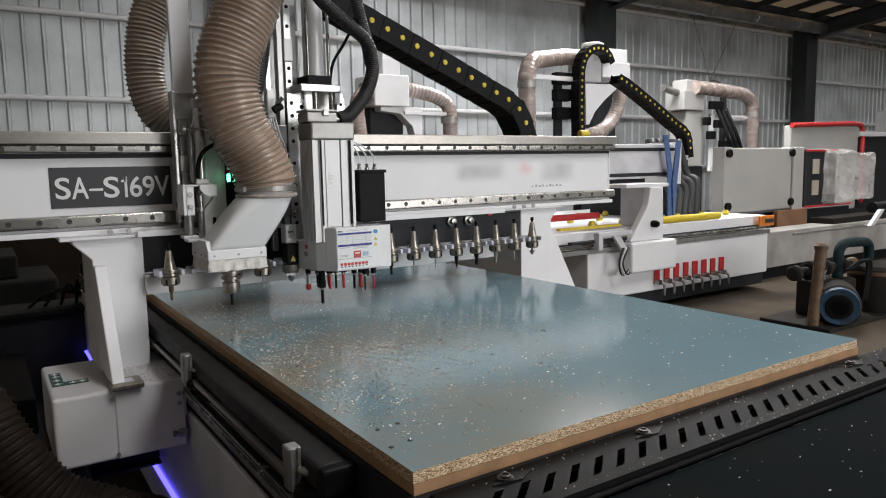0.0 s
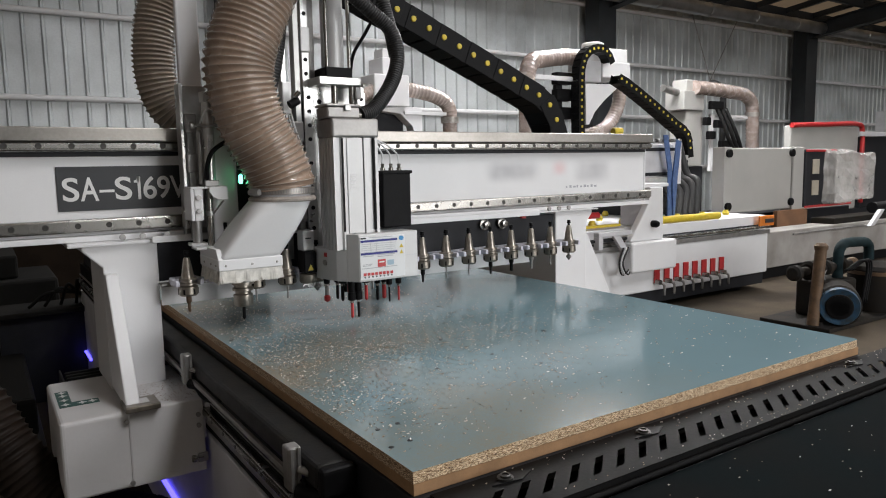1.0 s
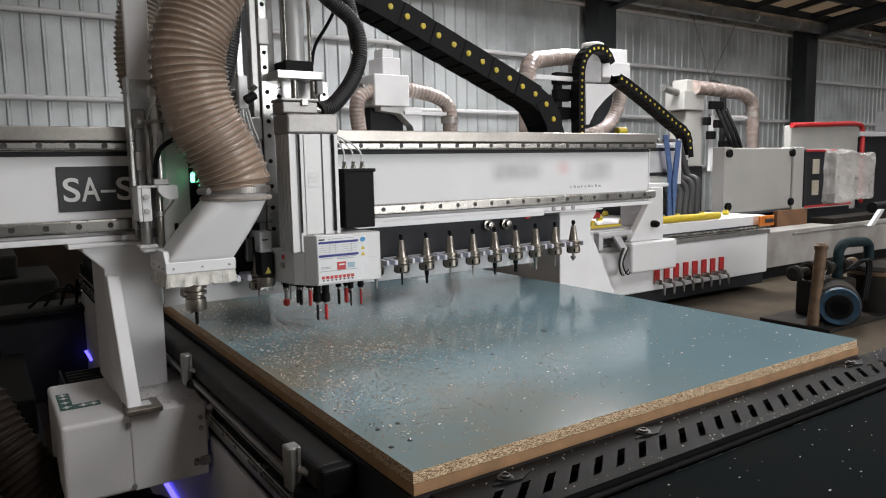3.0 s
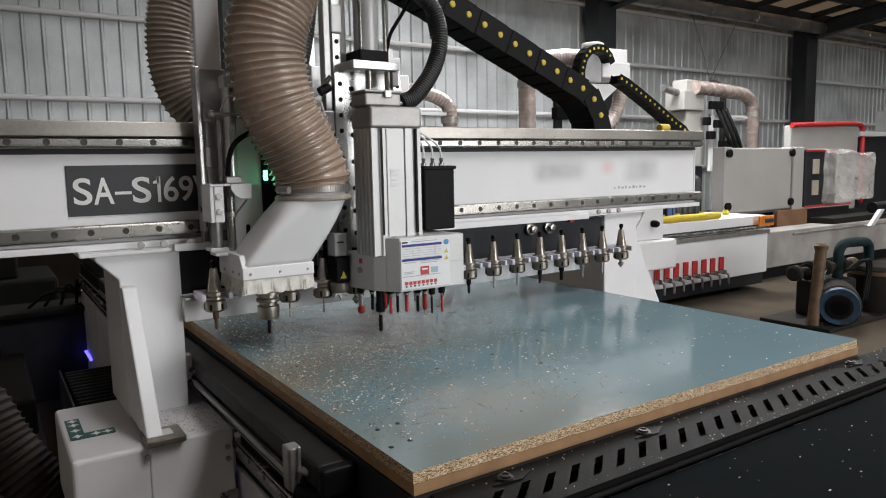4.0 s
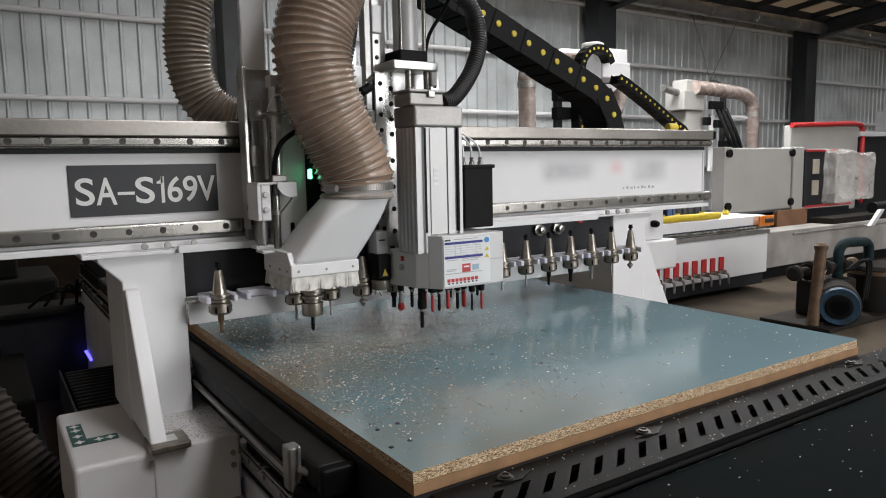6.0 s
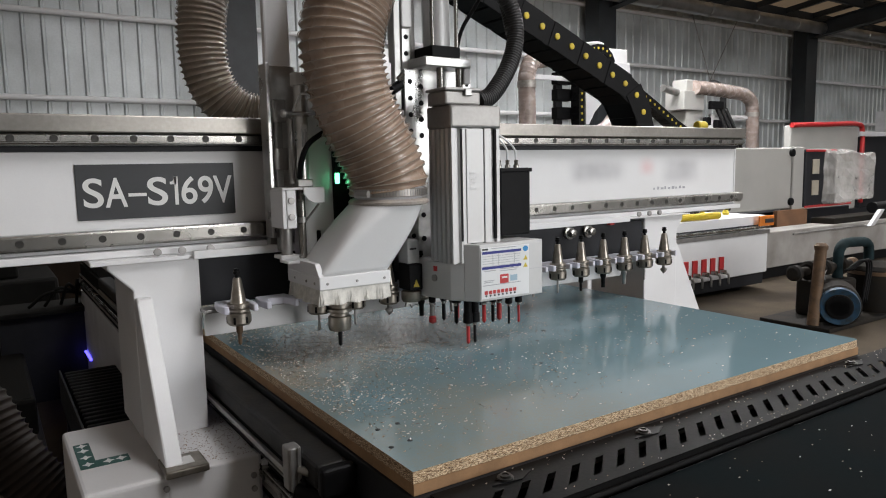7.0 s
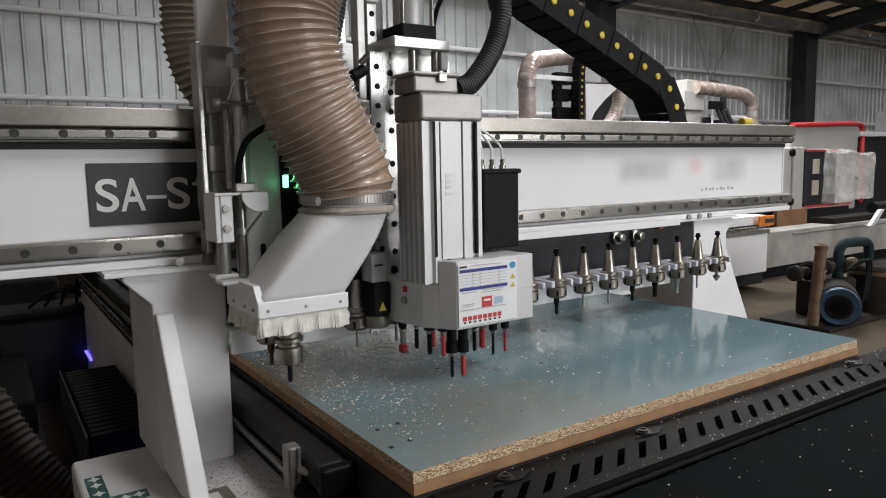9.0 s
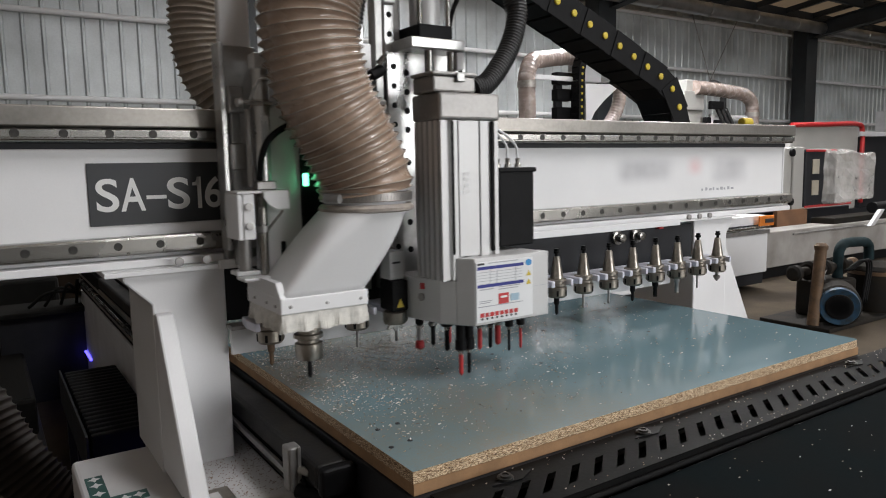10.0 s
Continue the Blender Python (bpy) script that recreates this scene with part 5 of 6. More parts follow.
def far_head(x, y, z, s, hose_pts, chain_pts, name_label):
    """The white head of a router behind, with its dust pipe and cable chain."""
    h = thing("far_router", name_label, "machining head", "router heads behind")
    part("motor_cover", box(x, x + 0.46 * s, y, y + 0.5 * s, z, z + 0.36 * s, 0.012), WHITE, h)
    part("top_block", box(x + 0.14 * s, x + 0.38 * s, y + 0.05, y + 0.4 * s, z + 0.361 * s, z + 0.56 * s, 0.01), WHITE, h)
    part("top_cap", box(x + 0.16 * s, x + 0.3 * s, y + 0.08, y + 0.3 * s, z + 0.561 * s, z + 0.66 * s, 0.01), WHITE, h)
    part("side_arm", prism([(x + 0.1 * s, z - 0.002), (x + 0.66 * s, z - 0.002), (x + 0.66 * s, z - 0.40 * s), (x + 0.58 * s, z - 0.42 * s), (x + 0.52 * s, z - 0.22 * s), (x + 0.36 * s, z - 0.08 * s), (x + 0.1 * s, z - 0.05 * s)], "y", y + 0.05, y + 0.2, 0.006), WHITE, h)
    part("slide_body", box(x + 0.05 * s, x + 0.5 * s, y + 0.22, y + 0.4, 0.0, z - 0.003, 0.01), DARKP, h)
    part("pipe_bracket", box(x + 0.4 * s, x + 1.0 * s, y + 0.02, y + 0.045, z - 0.09 * s, z - 0.05 * s, 0.004), WHITE, h)
    part("axis_motor", rod((x - 0.12 * s, y + 0.1, z + 0.2 * s), (x, y + 0.1, z + 0.2 * s), 0.06 * s, 14), DULLST, h)
    part("dust_pipe", ribbed(hose_pts, 0.085, 0.045, 0.004, 20), HOSEP, h, "pinkish ribbed dust pipe")
    q = hose_pts[-2]
    part("pipe_clamp", lathe([(0.105, 0), (0.105, 0.07)], Matrix.Translation((q[0], q[1], q[2])), 20), CLAMPM, h)
    if chain_pts:
        chain(h, chain_pts, 0.08, 0.02, 0.13, 0.017, 0.12)
    return h


far_head(3.16, 6.0, 1.95, 0.95, [(3.55, 6.15, 2.16), (3.75, 6.13, 2.14), (3.95, 6.1, 2.10), (4.11, 6.08, 2.03), (4.17, 6.06, 1.93), (4.17, 6.06, 1.78), (4.17, 6.06, 1.45)], None, "white head of a router with a pinkish dust pipe")
single("grey_hose", ribbed([(3.25, 6.1, 2.14), (3.05, 6.1, 2.06), (2.99, 6.1, 1.9), (3.04, 6.1, 1.5)], 0.085, 0.04, 0.004, 18), HOSEP, "pinkish hose beside the router head", "hose")
fr = thing("far_router", "white head of a router with a fin bracket and dust pipe", "machining head", "router heads behind")
part("motor_cover", box(5.58, 6.04, 5.0, 5.4, 2.26, 2.44, 0.012), WHITE, fr)
part("top_block", box(5.70, 6.02, 5.03, 5.36, 2.441, 2.60, 0.012), WHITE, fr)
part("top_cap", lathe([(0.13, 0), (0.13, 0.06), (0.115, 0.07)], Matrix.Translation((5.62, 5.2, 2.601)), 20), WHITE, fr)
part("fin_bracket", prism([(5.27, 2.17), (5.88, 2.19), (5.72, 2.10), (5.55, 1.98), (5.42, 1.86), (5.33, 1.72), (5.28, 1.72)], "y", 4.96, 5.0, 0.004), WHITE, fr, "white curved fin bracket")
part("drive_motor", box(5.32, 5.58, 5.02, 5.3, 2.2, 2.44, 0.012), GREYW, fr)
part("slide_body", box(5.66, 5.86, 5.42, 5.56, 0.0, 2.25, 0.01), DARKP, fr)
part("pipe_bracket", box(4.5, 5.26, 5.0, 5.03, 2.19, 2.24, 0.004), WHITE, fr)
for vz in (1.78, 1.98, 2.16):
    part("air_valve", box(4.92, 5.14, 5.04, 5.14, vz, vz + 0.13, 0.008), BLACK, fr)
part("valve_rail", box(5.0, 5.1, 5.15, 5.2, 1.4, 2.3, 0.006), DARKP, fr)
part("dust_pipe", ribbed([(5.5, 5.25, 2.5), (5.2, 5.22, 2.49), (4.85, 5.2, 2.44), (4.6, 5.1, 2.38), (4.49, 5.05, 2.22), (4.49, 5.05, 2.1), (4.50, 5.05, 1.4)], 0.095, 0.045, 0.004, 20), HOSEP, fr, "pinkish ribbed dust pipe")
part("pipe_clamp", lathe([(0.102, 0), (0.102, 0.07)], Matrix.Translation((4.49, 5.05, 2.1)), 20), CLAMPM, fr)
single("looped_hose", ribbed([(5.88, 5.35, 2.56), (6.06, 5.32, 2.5), (6.17, 5.3, 2.3), (6.18, 5.3, 2.05), (6.08, 5.3, 1.84), (5.9, 5.27, 1.70), (5.6, 5.2, 1.62), (5.4, 5.2, 1.6)], 0.085, 0.045, 0.004, 18), HOSEP, "pinkish hose looping behind the router head", "hose")
cc = thing("cable_chain", "black cable chain with yellow pins over the router head", "cable chain")
chain(cc, [(5.16, 4.9, 1.55), (5.15, 4.9, 2.0), (5.17, 4.9, 2.35), (5.27, 4.9, 2.51), (5.42, 4.9, 2.56), (5.56, 4.9, 2.52), (5.65, 4.9, 2.38)], 0.07, 0.02, 0.088, 0.014, 0.12)
cc2 = thing("cable_chain", "black cable chain with yellow pins sloping down", "cable chain")
chain(cc2, [(5.45, 4.6, 2.19), (5.62, 4.6, 2.12), (6.0, 4.6, 1.93), (6.35, 4.6, 1.74), (6.6, 4.6, 1.6), (6.66, 4.6, 1.35)], 0.085, 0.02, 0.10, 0.014, 0.14)
fr3 = thing("far_router", "pale distant router head with dark valves and dust pipe", "machining head", "router heads behind")
part("motor_cover", box(9.62, 10.16, 7.0, 7.4, 2.16, 2.48, 0.015), GREYBOX, fr3)
part("top_block", box(9.74, 10.0, 7.05, 7.35, 2.481, 2.68, 0.015), GREYBOX, fr3)
part("axis_motor", rod((9.25, 7.15, 2.52), (9.62, 7.15, 2.46), 0.06, 14), DULLST, fr3)
part("body", box(9.75, 10.2, 7.05, 7.4, 1.2, 2.155, 0.02), GREYBOX, fr3)
part("pipe_bracket", box(10.36, 11.55, 7.02, 7.06, 2.04, 2.10, 0.005), WHITE, fr3)
part("frame_post", box(10.36, 10.44, 7.0, 7.05, 1.1, 2.1, 0.005), WHITE, fr3)
for vx, vz, w in ((10.25, 2.18, 0.34), (10.4, 1.86, 0.22), (10.2, 1.66, 0.18), (10.55, 1.5, 0.5), (10.1, 1.9, 0.14)):
    part("valve", box(vx, vx + w, 6.9, 6.99, vz, vz + 0.14, 0.015), BLACK, fr3)
for k in range(3):
    part("cable", sweep(spline([(10.45 + 0.12 * k, 6.95, 2.2), (10.6 + 0.13 * k, 6.9, 1.9), (10.75 + 0.14 * k, 6.9, 1.65), (11.1 + 0.08 * k, 6.95, 1.35)], 20), 0.035, 8), HOSED, fr3)
part("cable_loop", sweep(spline([(10.55, 7.3, 2.55), (10.75, 7.3, 2.68), (10.98, 7.3, 2.66), (11.12, 7.3, 2.45), (11.12, 7.3, 1.4)], 30), 0.055, 10), HOSED, fr3)
part("dust_pipe", ribbed([(9.9, 7.0, 2.54), (10.4, 6.98, 2.53), (10.9, 6.98, 2.50), (11.3, 7.0, 2.47), (11.52, 7.0, 2.36), (11.58, 7.0, 2.15), (11.62, 7.0, 1.3)], 0.12, 0.06, 0.006, 20), HOSEP, fr3, "pinkish ribbed dust pipe")
part("pipe_clamp", lathe([(0.13, 0), (0.13, 0.08)], Matrix.Translation((11.585, 7.0, 2.08)), 20), CLAMPM, fr3)
part("stand", box(9.8, 10.3, 7.1, 7.4, 0.0, 1.195, 0.02), DARKP, fr3)

# grey electrical cabinet, half unwrapped
CAB = thing("control_cabinet", "grey control cabinet on its stand, front wrapped in plastic film", "cabinet")
part("cabinet_body", box(6.42, 7.62, 3.9, 4.05, 0.70, 1.42, 0.015), GREYBOX, CAB)
part("side_post", box(6.28, 6.4195, 3.88, 4.03, 0.68, 1.43, 0.006), GREYBOX, CAB)
part("corner_post", box(7.625, 7.85, 3.88, 4.05, 0.66, 1.43, 0.012), GREYBOX, CAB)
for z in (0.78, 1.36):
    part("hinge", lathe([(0.045, 0), (0.045, 0.03)], pose(7.60, 3.899, z, 90, 0, 0), 12), BLACK, CAB)
    part("hinge", lathe([(0.045, 0), (0.045, 0.03)], pose(6.345, 3.879, z, 90, 0, 0), 12), BLACK, CAB)
part("screen_panel", box(7.9, 8.62, 3.89, 4.5, 0.70, 1.40, 0.02), DARKP, CAB, "dark operator panel")
for z in (0.84, 1.1):
    part("key_pad", box(8.05, 8.2, 3.88, 3.8895, z, z + 0.18, 0.003), mat("beige_keypad", (0.45, 0.41, 0.33), 0.5, bump=0), CAB)
part("red_edge", box(7.9, 8.6, 3.88, 3.8895, 1.37, 1.395, 0.002), RED, CAB)
part("red_edge", box(7.9, 9.0, 3.88, 3.8895, 0.69, 0.715, 0.002), RED, CAB)


def wrap():
    bm = box(8.3, 9.55, 3.84, 4.5, 0.70, 1.40, 0.06, 3)
    bmesh.ops.subdivide_edges(bm, edges=list(bm.edges), cuts=5, use_grid_fill=True)
    for v in bm.verts:
        v.co += Vector((0.03, 0.03, 0.03)) * noise.noise(v.co * 5.0) + Vector((0, 0.02, 0)) * noise.noise(v.co * 14)
        if v.co.x > 9.0:
            v.co.z += (1.05 - v.co.z) * 0.12
    return bm


part("film_wrap", wrap(), FOIL, CAB, "crumpled clear plastic film")
part("stand", box(6.5, 9.2, 4.0, 4.05, 0.0, 0.6595, 0.01), DARKP, CAB)
c2 = thing("grey_machine_cover", "grey machine cover with red edge trim", "machine")
part("cover", box(10.3, 12.42, 5.5, 5.62, 0.4, 1.82, 0.03, 3), GREYBOX, c2)
part("red_trim", sweep(spline([(10.3, 5.48, 1.82), (11.4, 5.48, 1.85), (12.3, 5.48, 1.87), (12.5, 5.48, 1.75), (12.52, 5.48, 1.2), (12.55, 5.48, 0.5)], 40), 0.04, 10), RED, c2, "red edge trim")
part("dark_opening", box(12.56, 14.2, 5.5, 6.4, 0.4, 1.66, 0.02), DARKP, c2)
part("side_trim", box(12.4, 14.4, 5.44, 5.4995, 1.662, 1.74, 0.01), GREYW, c2)
part("plinth", box(10.3, 14.2, 5.5, 6.4, 0, 0.3995, 0.01), DARKP, c2)
m3 = thing("router_machine", "low grimy white router bed, greyed for its shade, on a dark plinth", "machine")
part("bed_box", box(6.3, 10.6, 3.5, 3.8, 0.12, 0.51, 0.01), GRIMEW_SHADED, m3)
part("bed_top", box(7.9, 10.6, 3.52, 3.80, 0.511, 0.58, 0.006), GRIMED, m3)
part("base_plinth", box(6.3, 10.6, 3.54, 3.78, 0.0, 0.1195, 0.005), BLACK, m3)
part("side_rail", box(7.0, 10.6, 3.485, 3.4995, 0.45, 0.47, 0.003), DULLST, m3)
part("stay", prism([(8.6, 0.45), (8.7, 0.45), (8.95, 0.64), (8.85, 0.64)], "y", 3.44, 3.4845, 0.003), GREYW, m3)
part("end_cover", box(9.3, 9.9, 3.4, 3.499, 0.3, 0.60, 0.01), GREYW, m3)
part("motor", rod((9.0, 3.62, 0.65), (9.8, 3.62, 0.65), 0.07, 16), BLACK, m3)
single("cardboard_box", box(7.22, 7.86, 3.82, 3.872, 0.0, 0.69, 0.006), CARDB, "brown cardboard box behind the router", "box")
f4 = thing("far_router", "pale head of another router far down the hall", "machining head", "router heads behind")
part("motor_cover", box(19.6, 20.6, 8.0, 8.6, 1.9, 2.5, 0.02), GREYW, f4)
part("top_block", box(19.8, 20.4, 8.0, 8.5, 2.501, 2.75, 0.02), GREYW, f4)
part("stand", box(19.7, 20.5, 8.1, 8.6, 0, 1.8995, 0.02), DARKP, f4)

# vacuum pump on the floor
PU = thing("vacuum_pump", "dusty vacuum pump with blue motor and pipes", "pump")
AX = Matrix.Translation((4.80, 1.85, 0.182)) @ Vector((0.85, 0.52, 0)).to_track_quat("Z", "Y").to_matrix().to_4x4()
part("motor_body", lathe([(0.135, 0.03), (0.155, 0.06), (0.155, 0.36), (0.12, 0.40)], AX, 24), GRIMED, PU, "dusty dark motor")
part("fan_ring", lathe([(0.098, 0.0), (0.135, -0.005), (0.142, 0.02), (0.142, 0.08), (0.13, 0.09)], AX, 28), mat("bright_blue_paint", (0.012, 0.06, 0.12), 0.5, var=0.45, scale=20, bump=0.03, stain=(0.03, 0.05, 0.06)), PU, "grimy blue fan ring")
part("fan_cover", lathe([(0.02, -0.012), (0.094, -0.008), (0.097, 0.02)], AX, 24), GRIMED, PU)
for k in range(4):
    part("cover_ring", lathe([(0.022 + 0.02 * k, -0.0145), (0.027 + 0.02 * k, -0.0145), (0.027 + 0.02 * k, -0.0125), (0.022 + 0.02 * k, -0.0125)], AX, 20), BLACK, PU)
part("skid", box(4.66, 6.1, 1.84, 2.4, 0.0, 0.03, 0.006), GRIMED, PU, "greasy dark skid")
part("motor_foot", box(4.86, 5.02, 1.9, 2.05, 0.0302, 0.06, 0.004), GRIMED, PU)
part("upright_pipe", rod((4.715, 2.0, 0.0302), (4.79, 2.0, 0.60), 0.042, 18), RUST, PU, "rusty upright pipe")
part("pipe_cap", lathe([(0.048, 0), (0.05, 0.03), (0.03, 0.05)], Matrix.Translation((4.792, 2.0, 0.60)), 16), RUST, PU)
part("manifold", rod((4.66, 2.12, 0.42), (5.55, 2.12, 0.42), 0.035, 14), GRIMED, PU)
for x, r in ((4.66, 0.06), (4.86, 0.075), (5.10, 0.06), (5.28, 0.08), (5.50, 0.05)):
    part("pipe_flange", lathe([(r * 0.7, -0.04), (r, -0.025), (r, 0.02), (r * 0.6, 0.04)], Matrix.Translation((x, 2.12, 0.42)) @ pose(0, 0, 0, 0, 90, 0), 18), GRIMED if r > 0.055 else RUST, PU)
part("pump_body", box(4.98, 5.36, 2.0, 2.3, 0.0302, 0.33, 0.03, 3), GRIMED, PU)
part("valve_cross", merge(rod((4.96, 2.1, 0.30), (5.06, 2.1, 0.42), 0.014, 8), rod((5.06, 2.1, 0.30), (4.96, 2.1, 0.42), 0.014, 8)), DULLST, PU)
part("elbow_pipe", sweep(spline([(5.24, 2.1, 0.08), (5.24, 2.1, 0.45), (5.25, 2.1, 0.54), (5.29, 2.1, 0.585), (5.37, 2.1, 0.60), (5.62, 2.1, 0.59), (5.70, 2.1, 0.565), (5.73, 2.1, 0.50), (5.73, 2.1, 0.2)], 60), 0.04, 14), GREENP, PU, "green painted elbow pipe")
part("tank", lathe([(0.20, 0), (0.21, 0.02), (0.21, 0.34), (0.19, 0.37), (0.05, 0.40)], Matrix.Translation((5.70, 2.02, 0.0302)), 24), GRIMED, PU)
part("tank_band", lathe([(0.213, 0), (0.213, 0.03)], Matrix.Translation((5.70, 2.02, 0.33)), 24), RUST, PU)
for k in range(3):
    part("cable", sweep(spline([(5.16 + 0.05 * k, 2.0, 0.40), (5.30 + 0.04 * k, 1.96, 0.47), (5.40 + 0.03 * k, 1.95, 0.42), (5.36 + 0.03 * k, 1.96, 0.12)], 24), 0.011, 8), BLACK, PU)

# things in the dark beyond the left column
TR = thing("cable_tray", "dark cable tray with ribbed chain along the bed", "cable tray")
part("tray_side", box(-0.262, -0.254, 1.55, 2.45, 0.33, 0.47, 0.002), DARKP, TR)
part("tray_floor", box(-0.2535, -0.045, 1.55, 2.45, 0.33, 0.338, 0.002), DARKP, TR)
lk_ = None
for k in range(19):
    y = 1.58 + k * 0.046
    if lk_ is None:
        lk_ = part("tray_link", box(-0.055, 0.143, -0.014, 0.014, -0.06, 0.06, 0.006), BLACK, TR)
        lk_.location = (-0.19, y, 0.405)
    else:
        share(lk_, Matrix.Translation((-0.19, y, 0.405)), TR)
for k, y in enumerate((1.6, 2.0, 2.38)):
    part("tray_leg", box(-0.25, -0.22, y, y + 0.03, 0, 0.3295, 0.002), DARKP, TR)
FH = thing("floor_hose", "dusty brown hose drooping beside the bed, shade put into its colour", "hose")
part("hose_wall", ribbed([(-0.62, 1.3, 0.82), (-0.53, 1.25, 0.72), (-0.47, 1.2, 0.60), (-0.38, 1.15, 0.47), (-0.25, 1.1, 0.40), (-0.12, 0.9, 0.36), (-0.14, 0.6, 0.12), (-0.2, 0.4, 0.06)], 0.075, 0.02, 0.007, 26), HOSE_SHADED, FH)
part("end_cuff", lathe([(0.08, 0), (0.082, 0.005), (0.082, 0.045), (0.08, 0.05)], Matrix.Translation((-0.2, 0.4, 0.06)) @ pose(0, 0, 0, 100, 0, -15), 24), DARKP, FH)
# Machine grey taken near black: the corner's shade is put into the colour.
GM_SHADED = mat("shaded_grey_machine", (0.012, 0.0115, 0.0105), 0.75, var=0.35, scale=4, bump=0.02, spec=0.12)
sh = thing("old_machine", "grey machine parts stored beyond the gantry, shade put into their colour", "machine")
part("body", box(-0.75, -0.12, 4.0, 4.7, 0.44, 0.66, 0.02), GM_SHADED, sh)
part("upper_body", box(-0.8, -0.32, 4.1, 4.7, 0.661, 0.80, 0.015), GM_SHADED, sh)
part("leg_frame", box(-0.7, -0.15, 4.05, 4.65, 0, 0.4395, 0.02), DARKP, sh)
# Added dark block over the floor, standing in for the shade there.
part("dark_floor_block", box(-1.2, -0.32, 2.5, 4.0, 0, 0.12, 0.01), DARKP, sh)
part("dark_block_top", box(-1.15, -0.34, 2.7, 3.95, 0.1205, 0.3, 0.02), GM_SHADED, sh)
part("shaded_white_tray", box(-0.5, 0.1, 3.6, 3.95, 0.50, 0.53, 0.006), GM_SHADED, sh)
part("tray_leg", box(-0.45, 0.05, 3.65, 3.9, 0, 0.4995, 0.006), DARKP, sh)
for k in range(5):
    part("loose_cable", sweep(spline([(-0.3 + 0.08 * k, 3.7, 0.54), (-0.2 + 0.05 * k, 3.65, 0.62 + 0.02 * k), (-0.05, 3.7, 0.60), (0.05, 3.8, 0.54)], 20), 0.009, 8), GM_SHADED, sh)
# Brown case whose wood is coloured almost black in place of real shade.
single("brown_cabinet", box(-0.75, 0.35, 5.2, 5.8, 0, 1.12, 0.01), mat("shaded_case_wood", (0.02, 0.0135, 0.009), 0.8, var=0.3, scale=6, bump=0.03, spec=0.1), "brown packing case darkened to carry the shade", "case")
# Made-up dark backdrop with shelves, in place of the shaded depth behind.
bk = thing("shade_backdrop", "dark panel and shelves standing in for shaded background", "rack")
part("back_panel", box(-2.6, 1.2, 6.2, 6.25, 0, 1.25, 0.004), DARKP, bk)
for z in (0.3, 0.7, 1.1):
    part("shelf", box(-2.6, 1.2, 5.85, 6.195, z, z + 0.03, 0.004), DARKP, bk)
single("spot_lamp", lathe([(0.012, 0), (0.012, 0.01), (0.006, 0.012)], pose(-0.29, 3.9, 0.09, 90, 0, 0), 12), mat("white_glow", (1, 0.98, 0.95), 0.4, emit=6, var=0, bump=0), "tiny white indicator lamp", "lamp")


# ---- what moves ----
GANTRY = [(0, 0), (0.5, 0), (0.62, -0.03), (0.8, -0.17), (0.92, -0.207), (2.7, -0.207), (3.1, -0.25), (3.7, -0.415), (4.0, -0.461), (4.2, -0.489), (4.6, -0.489), (4.9, -0.414), (5.3, -0.414), (5.5, -0.439), (5.8, -0.48), (6.3, -0.53), (6.8, -0.597), (7.0, -0.641), (8.6, -0.641), (8.75, -0.74), (8.95, -0.83), (9.05, -0.835), (10.0, -0.835)]
HEADX = [(0, 0.14), (0.5, 0.14), (0.9, 0.111), (1.75, 0.111), (1.9, 0.05), (2.05, -0.03), (2.2, -0.045), (2.7, -0.045), (3.2, 0.0), (3.8, 0.08), (4.0, 0.092), (4.2, 0.105), (4.6, 0.105), (4.9, 0.16), (5.3, 0.16), (5.5, 0.17), (5.8, 0.185), (6.4, 0.192), (6.8, 0.194), (7.75, 0.196), (7.9, 0.12), (8.05, 0.03), (8.25, -0.017), (8.65, -0.017), (8.9, 0.0), (9.85, 0.001), (10.0, 0.039)]
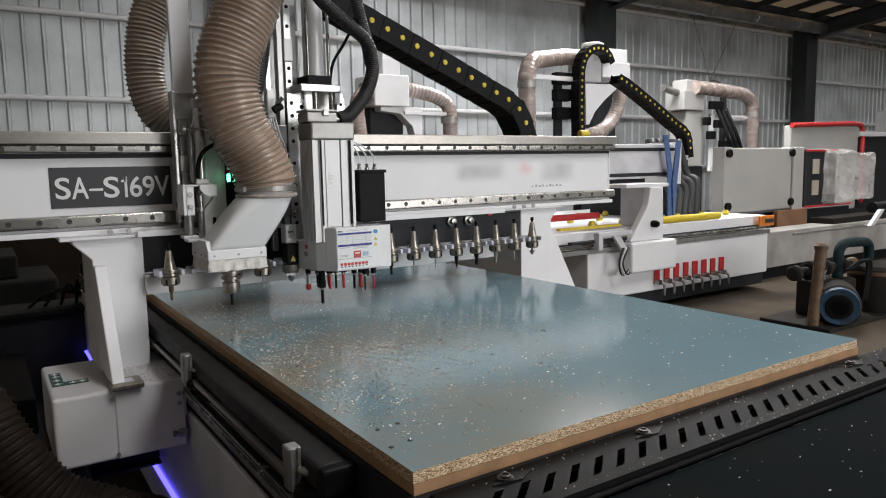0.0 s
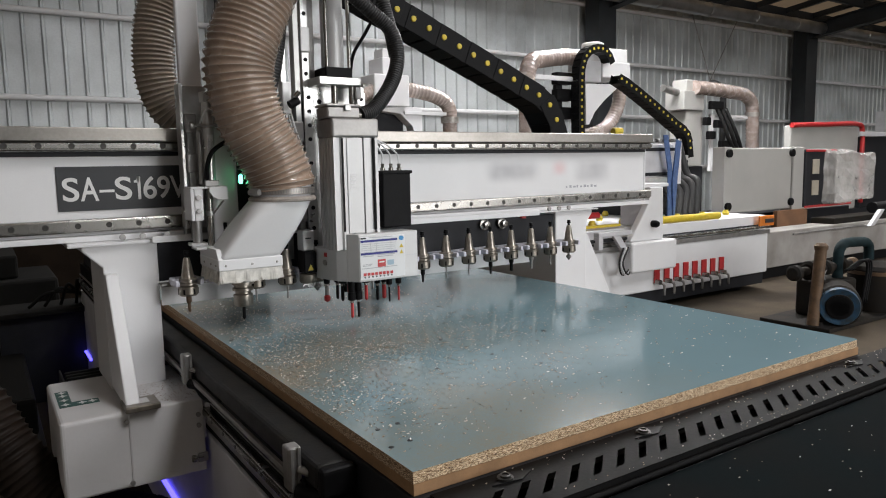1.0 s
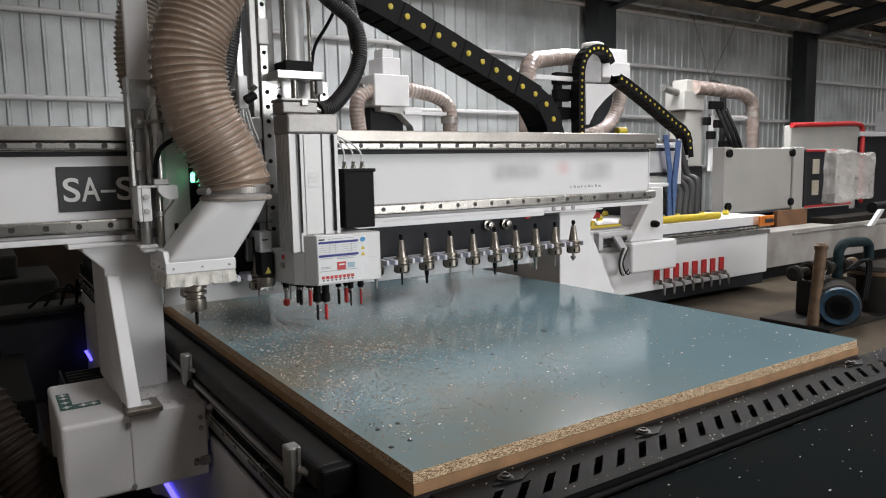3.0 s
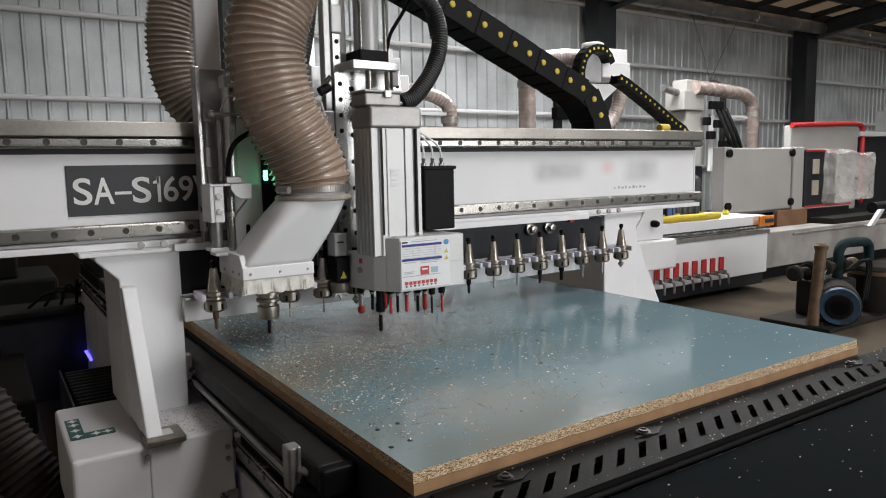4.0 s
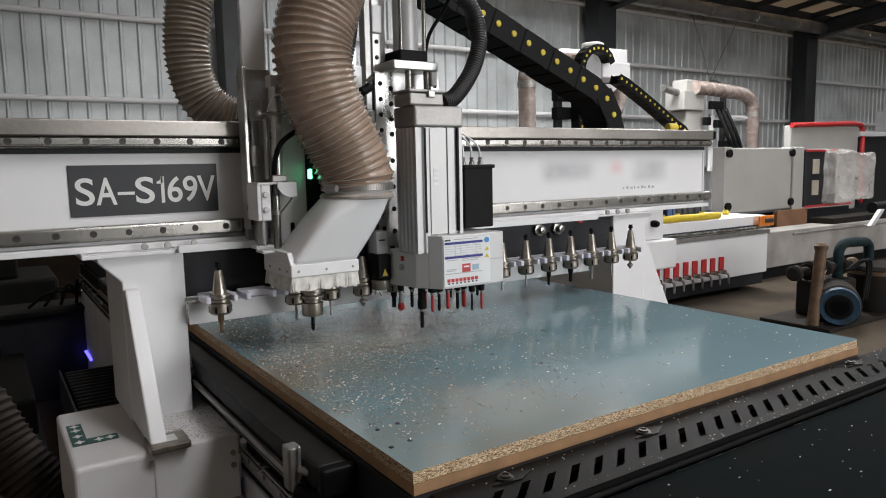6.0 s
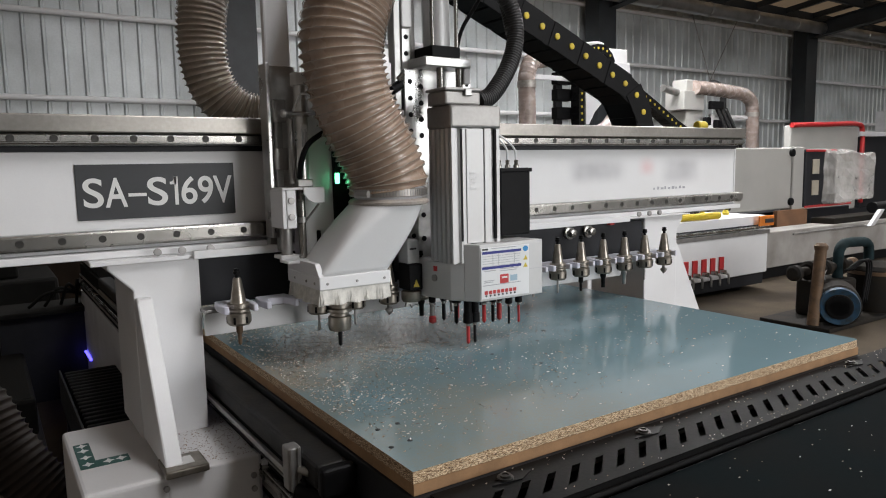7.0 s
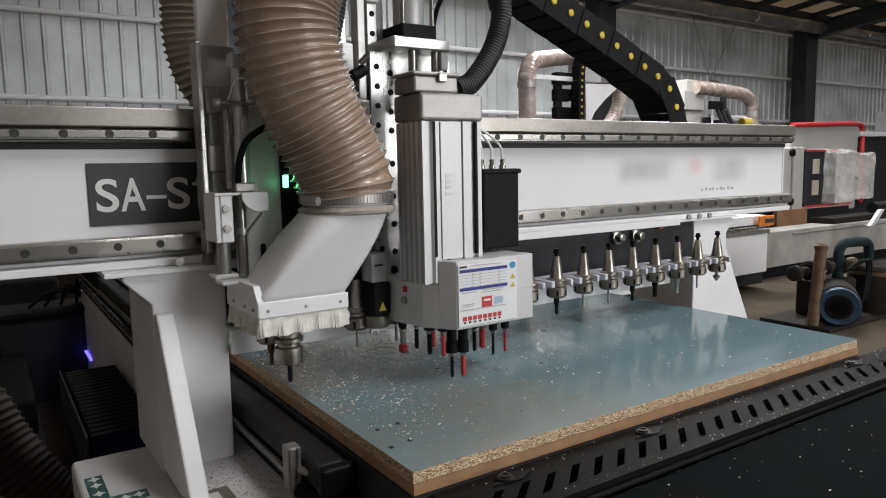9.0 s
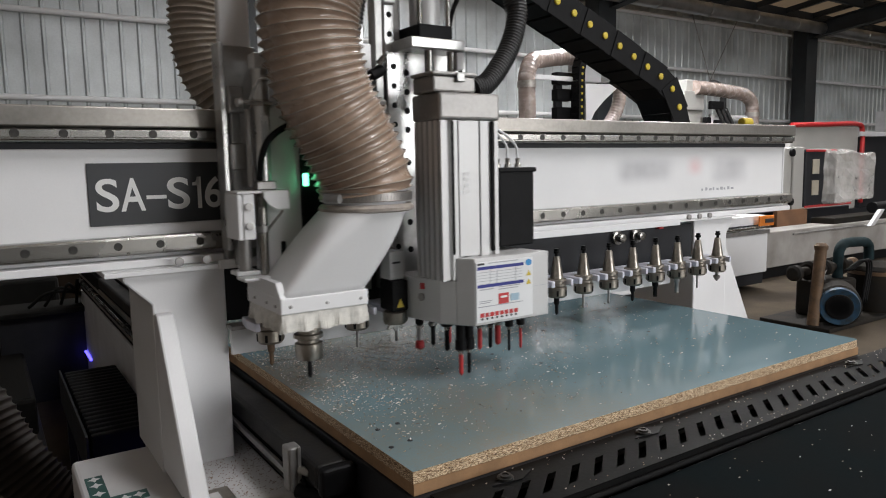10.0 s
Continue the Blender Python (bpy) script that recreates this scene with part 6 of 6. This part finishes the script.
HEADZ = [(0, 0.001), (0.15, 0.008), (0.7, 0.008), (0.95, 0.004), (1.1, -0.012), (1.22, -0.015), (1.4, 0.007), (2.1, 0.007), (2.3, -0.012), (2.42, -0.012), (2.5, 0.006), (3.4, 0.006), (4.0, 0.009), (4.25, -0.010), (4.5, -0.019), (4.65, 0.002), (4.9, 0.006), (5.0, 0.001), (5.15, -0.008), (5.3, 0.004), (5.5, 0.010), (6.4, 0.010), (6.9, 0.006), (7.0, 0.0), (7.2, -0.012), (7.4, 0.006), (8.1, 0.006), (8.35, -0.012), (8.5, -0.012), (8.65, 0.006), (8.9, 0.002), (9.0, 0.0), (9.2, -0.013), (9.35, -0.013), (9.5, 0.002), (10.0, 0.002)]
BIT_DOWN = {
    "A": [(0, 0), (0.4, 0), (0.6, 1), (2.7, 1), (3.3, 1), (3.7, 0), (5.7, 0), (6.2, 0), (6.6, 1), (10, 1)],
    "B": [(0, 1), (0.4, 1), (0.5, 0), (1.72, 0), (1.85, 1), (5.9, 1), (6.5, 0), (7.8, 0), (7.9, 1), (9.85, 1), (10, 0)],
    "C": [(0, 1), (0.4, 1), (0.5, 0), (2.9, 0), (3.4, 1), (5.9, 1), (6.5, 0), (10, 0)],
    "D": [(0, 1), (1.7, 1), (1.8, 0), (2.9, 0), (3.4, 1), (7.7, 1), (7.8, 0), (9.85, 0), (10, 1)],
}


def value(rows, t):
    for (a, u), (b, v) in zip(rows, rows[1:]):
        if a <= t <= b:
            k = (t - a) / (b - a)
            k = k * k * (3 - 2 * k) if v == u else k
            return u + (v - u) * k
    return rows[-1][1]


def motions():
    g_rows = [(t, pose(0, y, 0)) for t, y in GANTRY]
    walk(GAN, g_rows)
    for ob, x in TOOLS:
        walk(ob, [(t, pose(x, TY + y, TZ)) for t, y in GANTRY])
    times = sorted({t for rows in (GANTRY, HEADX, HEADZ) for t, _ in rows})
    walk(HEAD, [(t, pose(value(HEADX, t), value(GANTRY, t), value(HEADZ, t))) for t in times])
    walk(CH, [(t, pose((value(HEADX, t) - 0.12) * 0.3, value(GANTRY, t), 0)) for t in times])
    walk(REAR, [(t, pose((value(HEADX, t) - 0.15) * 0.4, value(GANTRY, t), 0)) for t in times])
    for key, rows in BIT_DOWN.items():
        b = BITS[key]
        x, y, z = b.location
        walk(b, [(t, pose(x, y, z + 0.046 * k)) for t, k in rows])


motions()
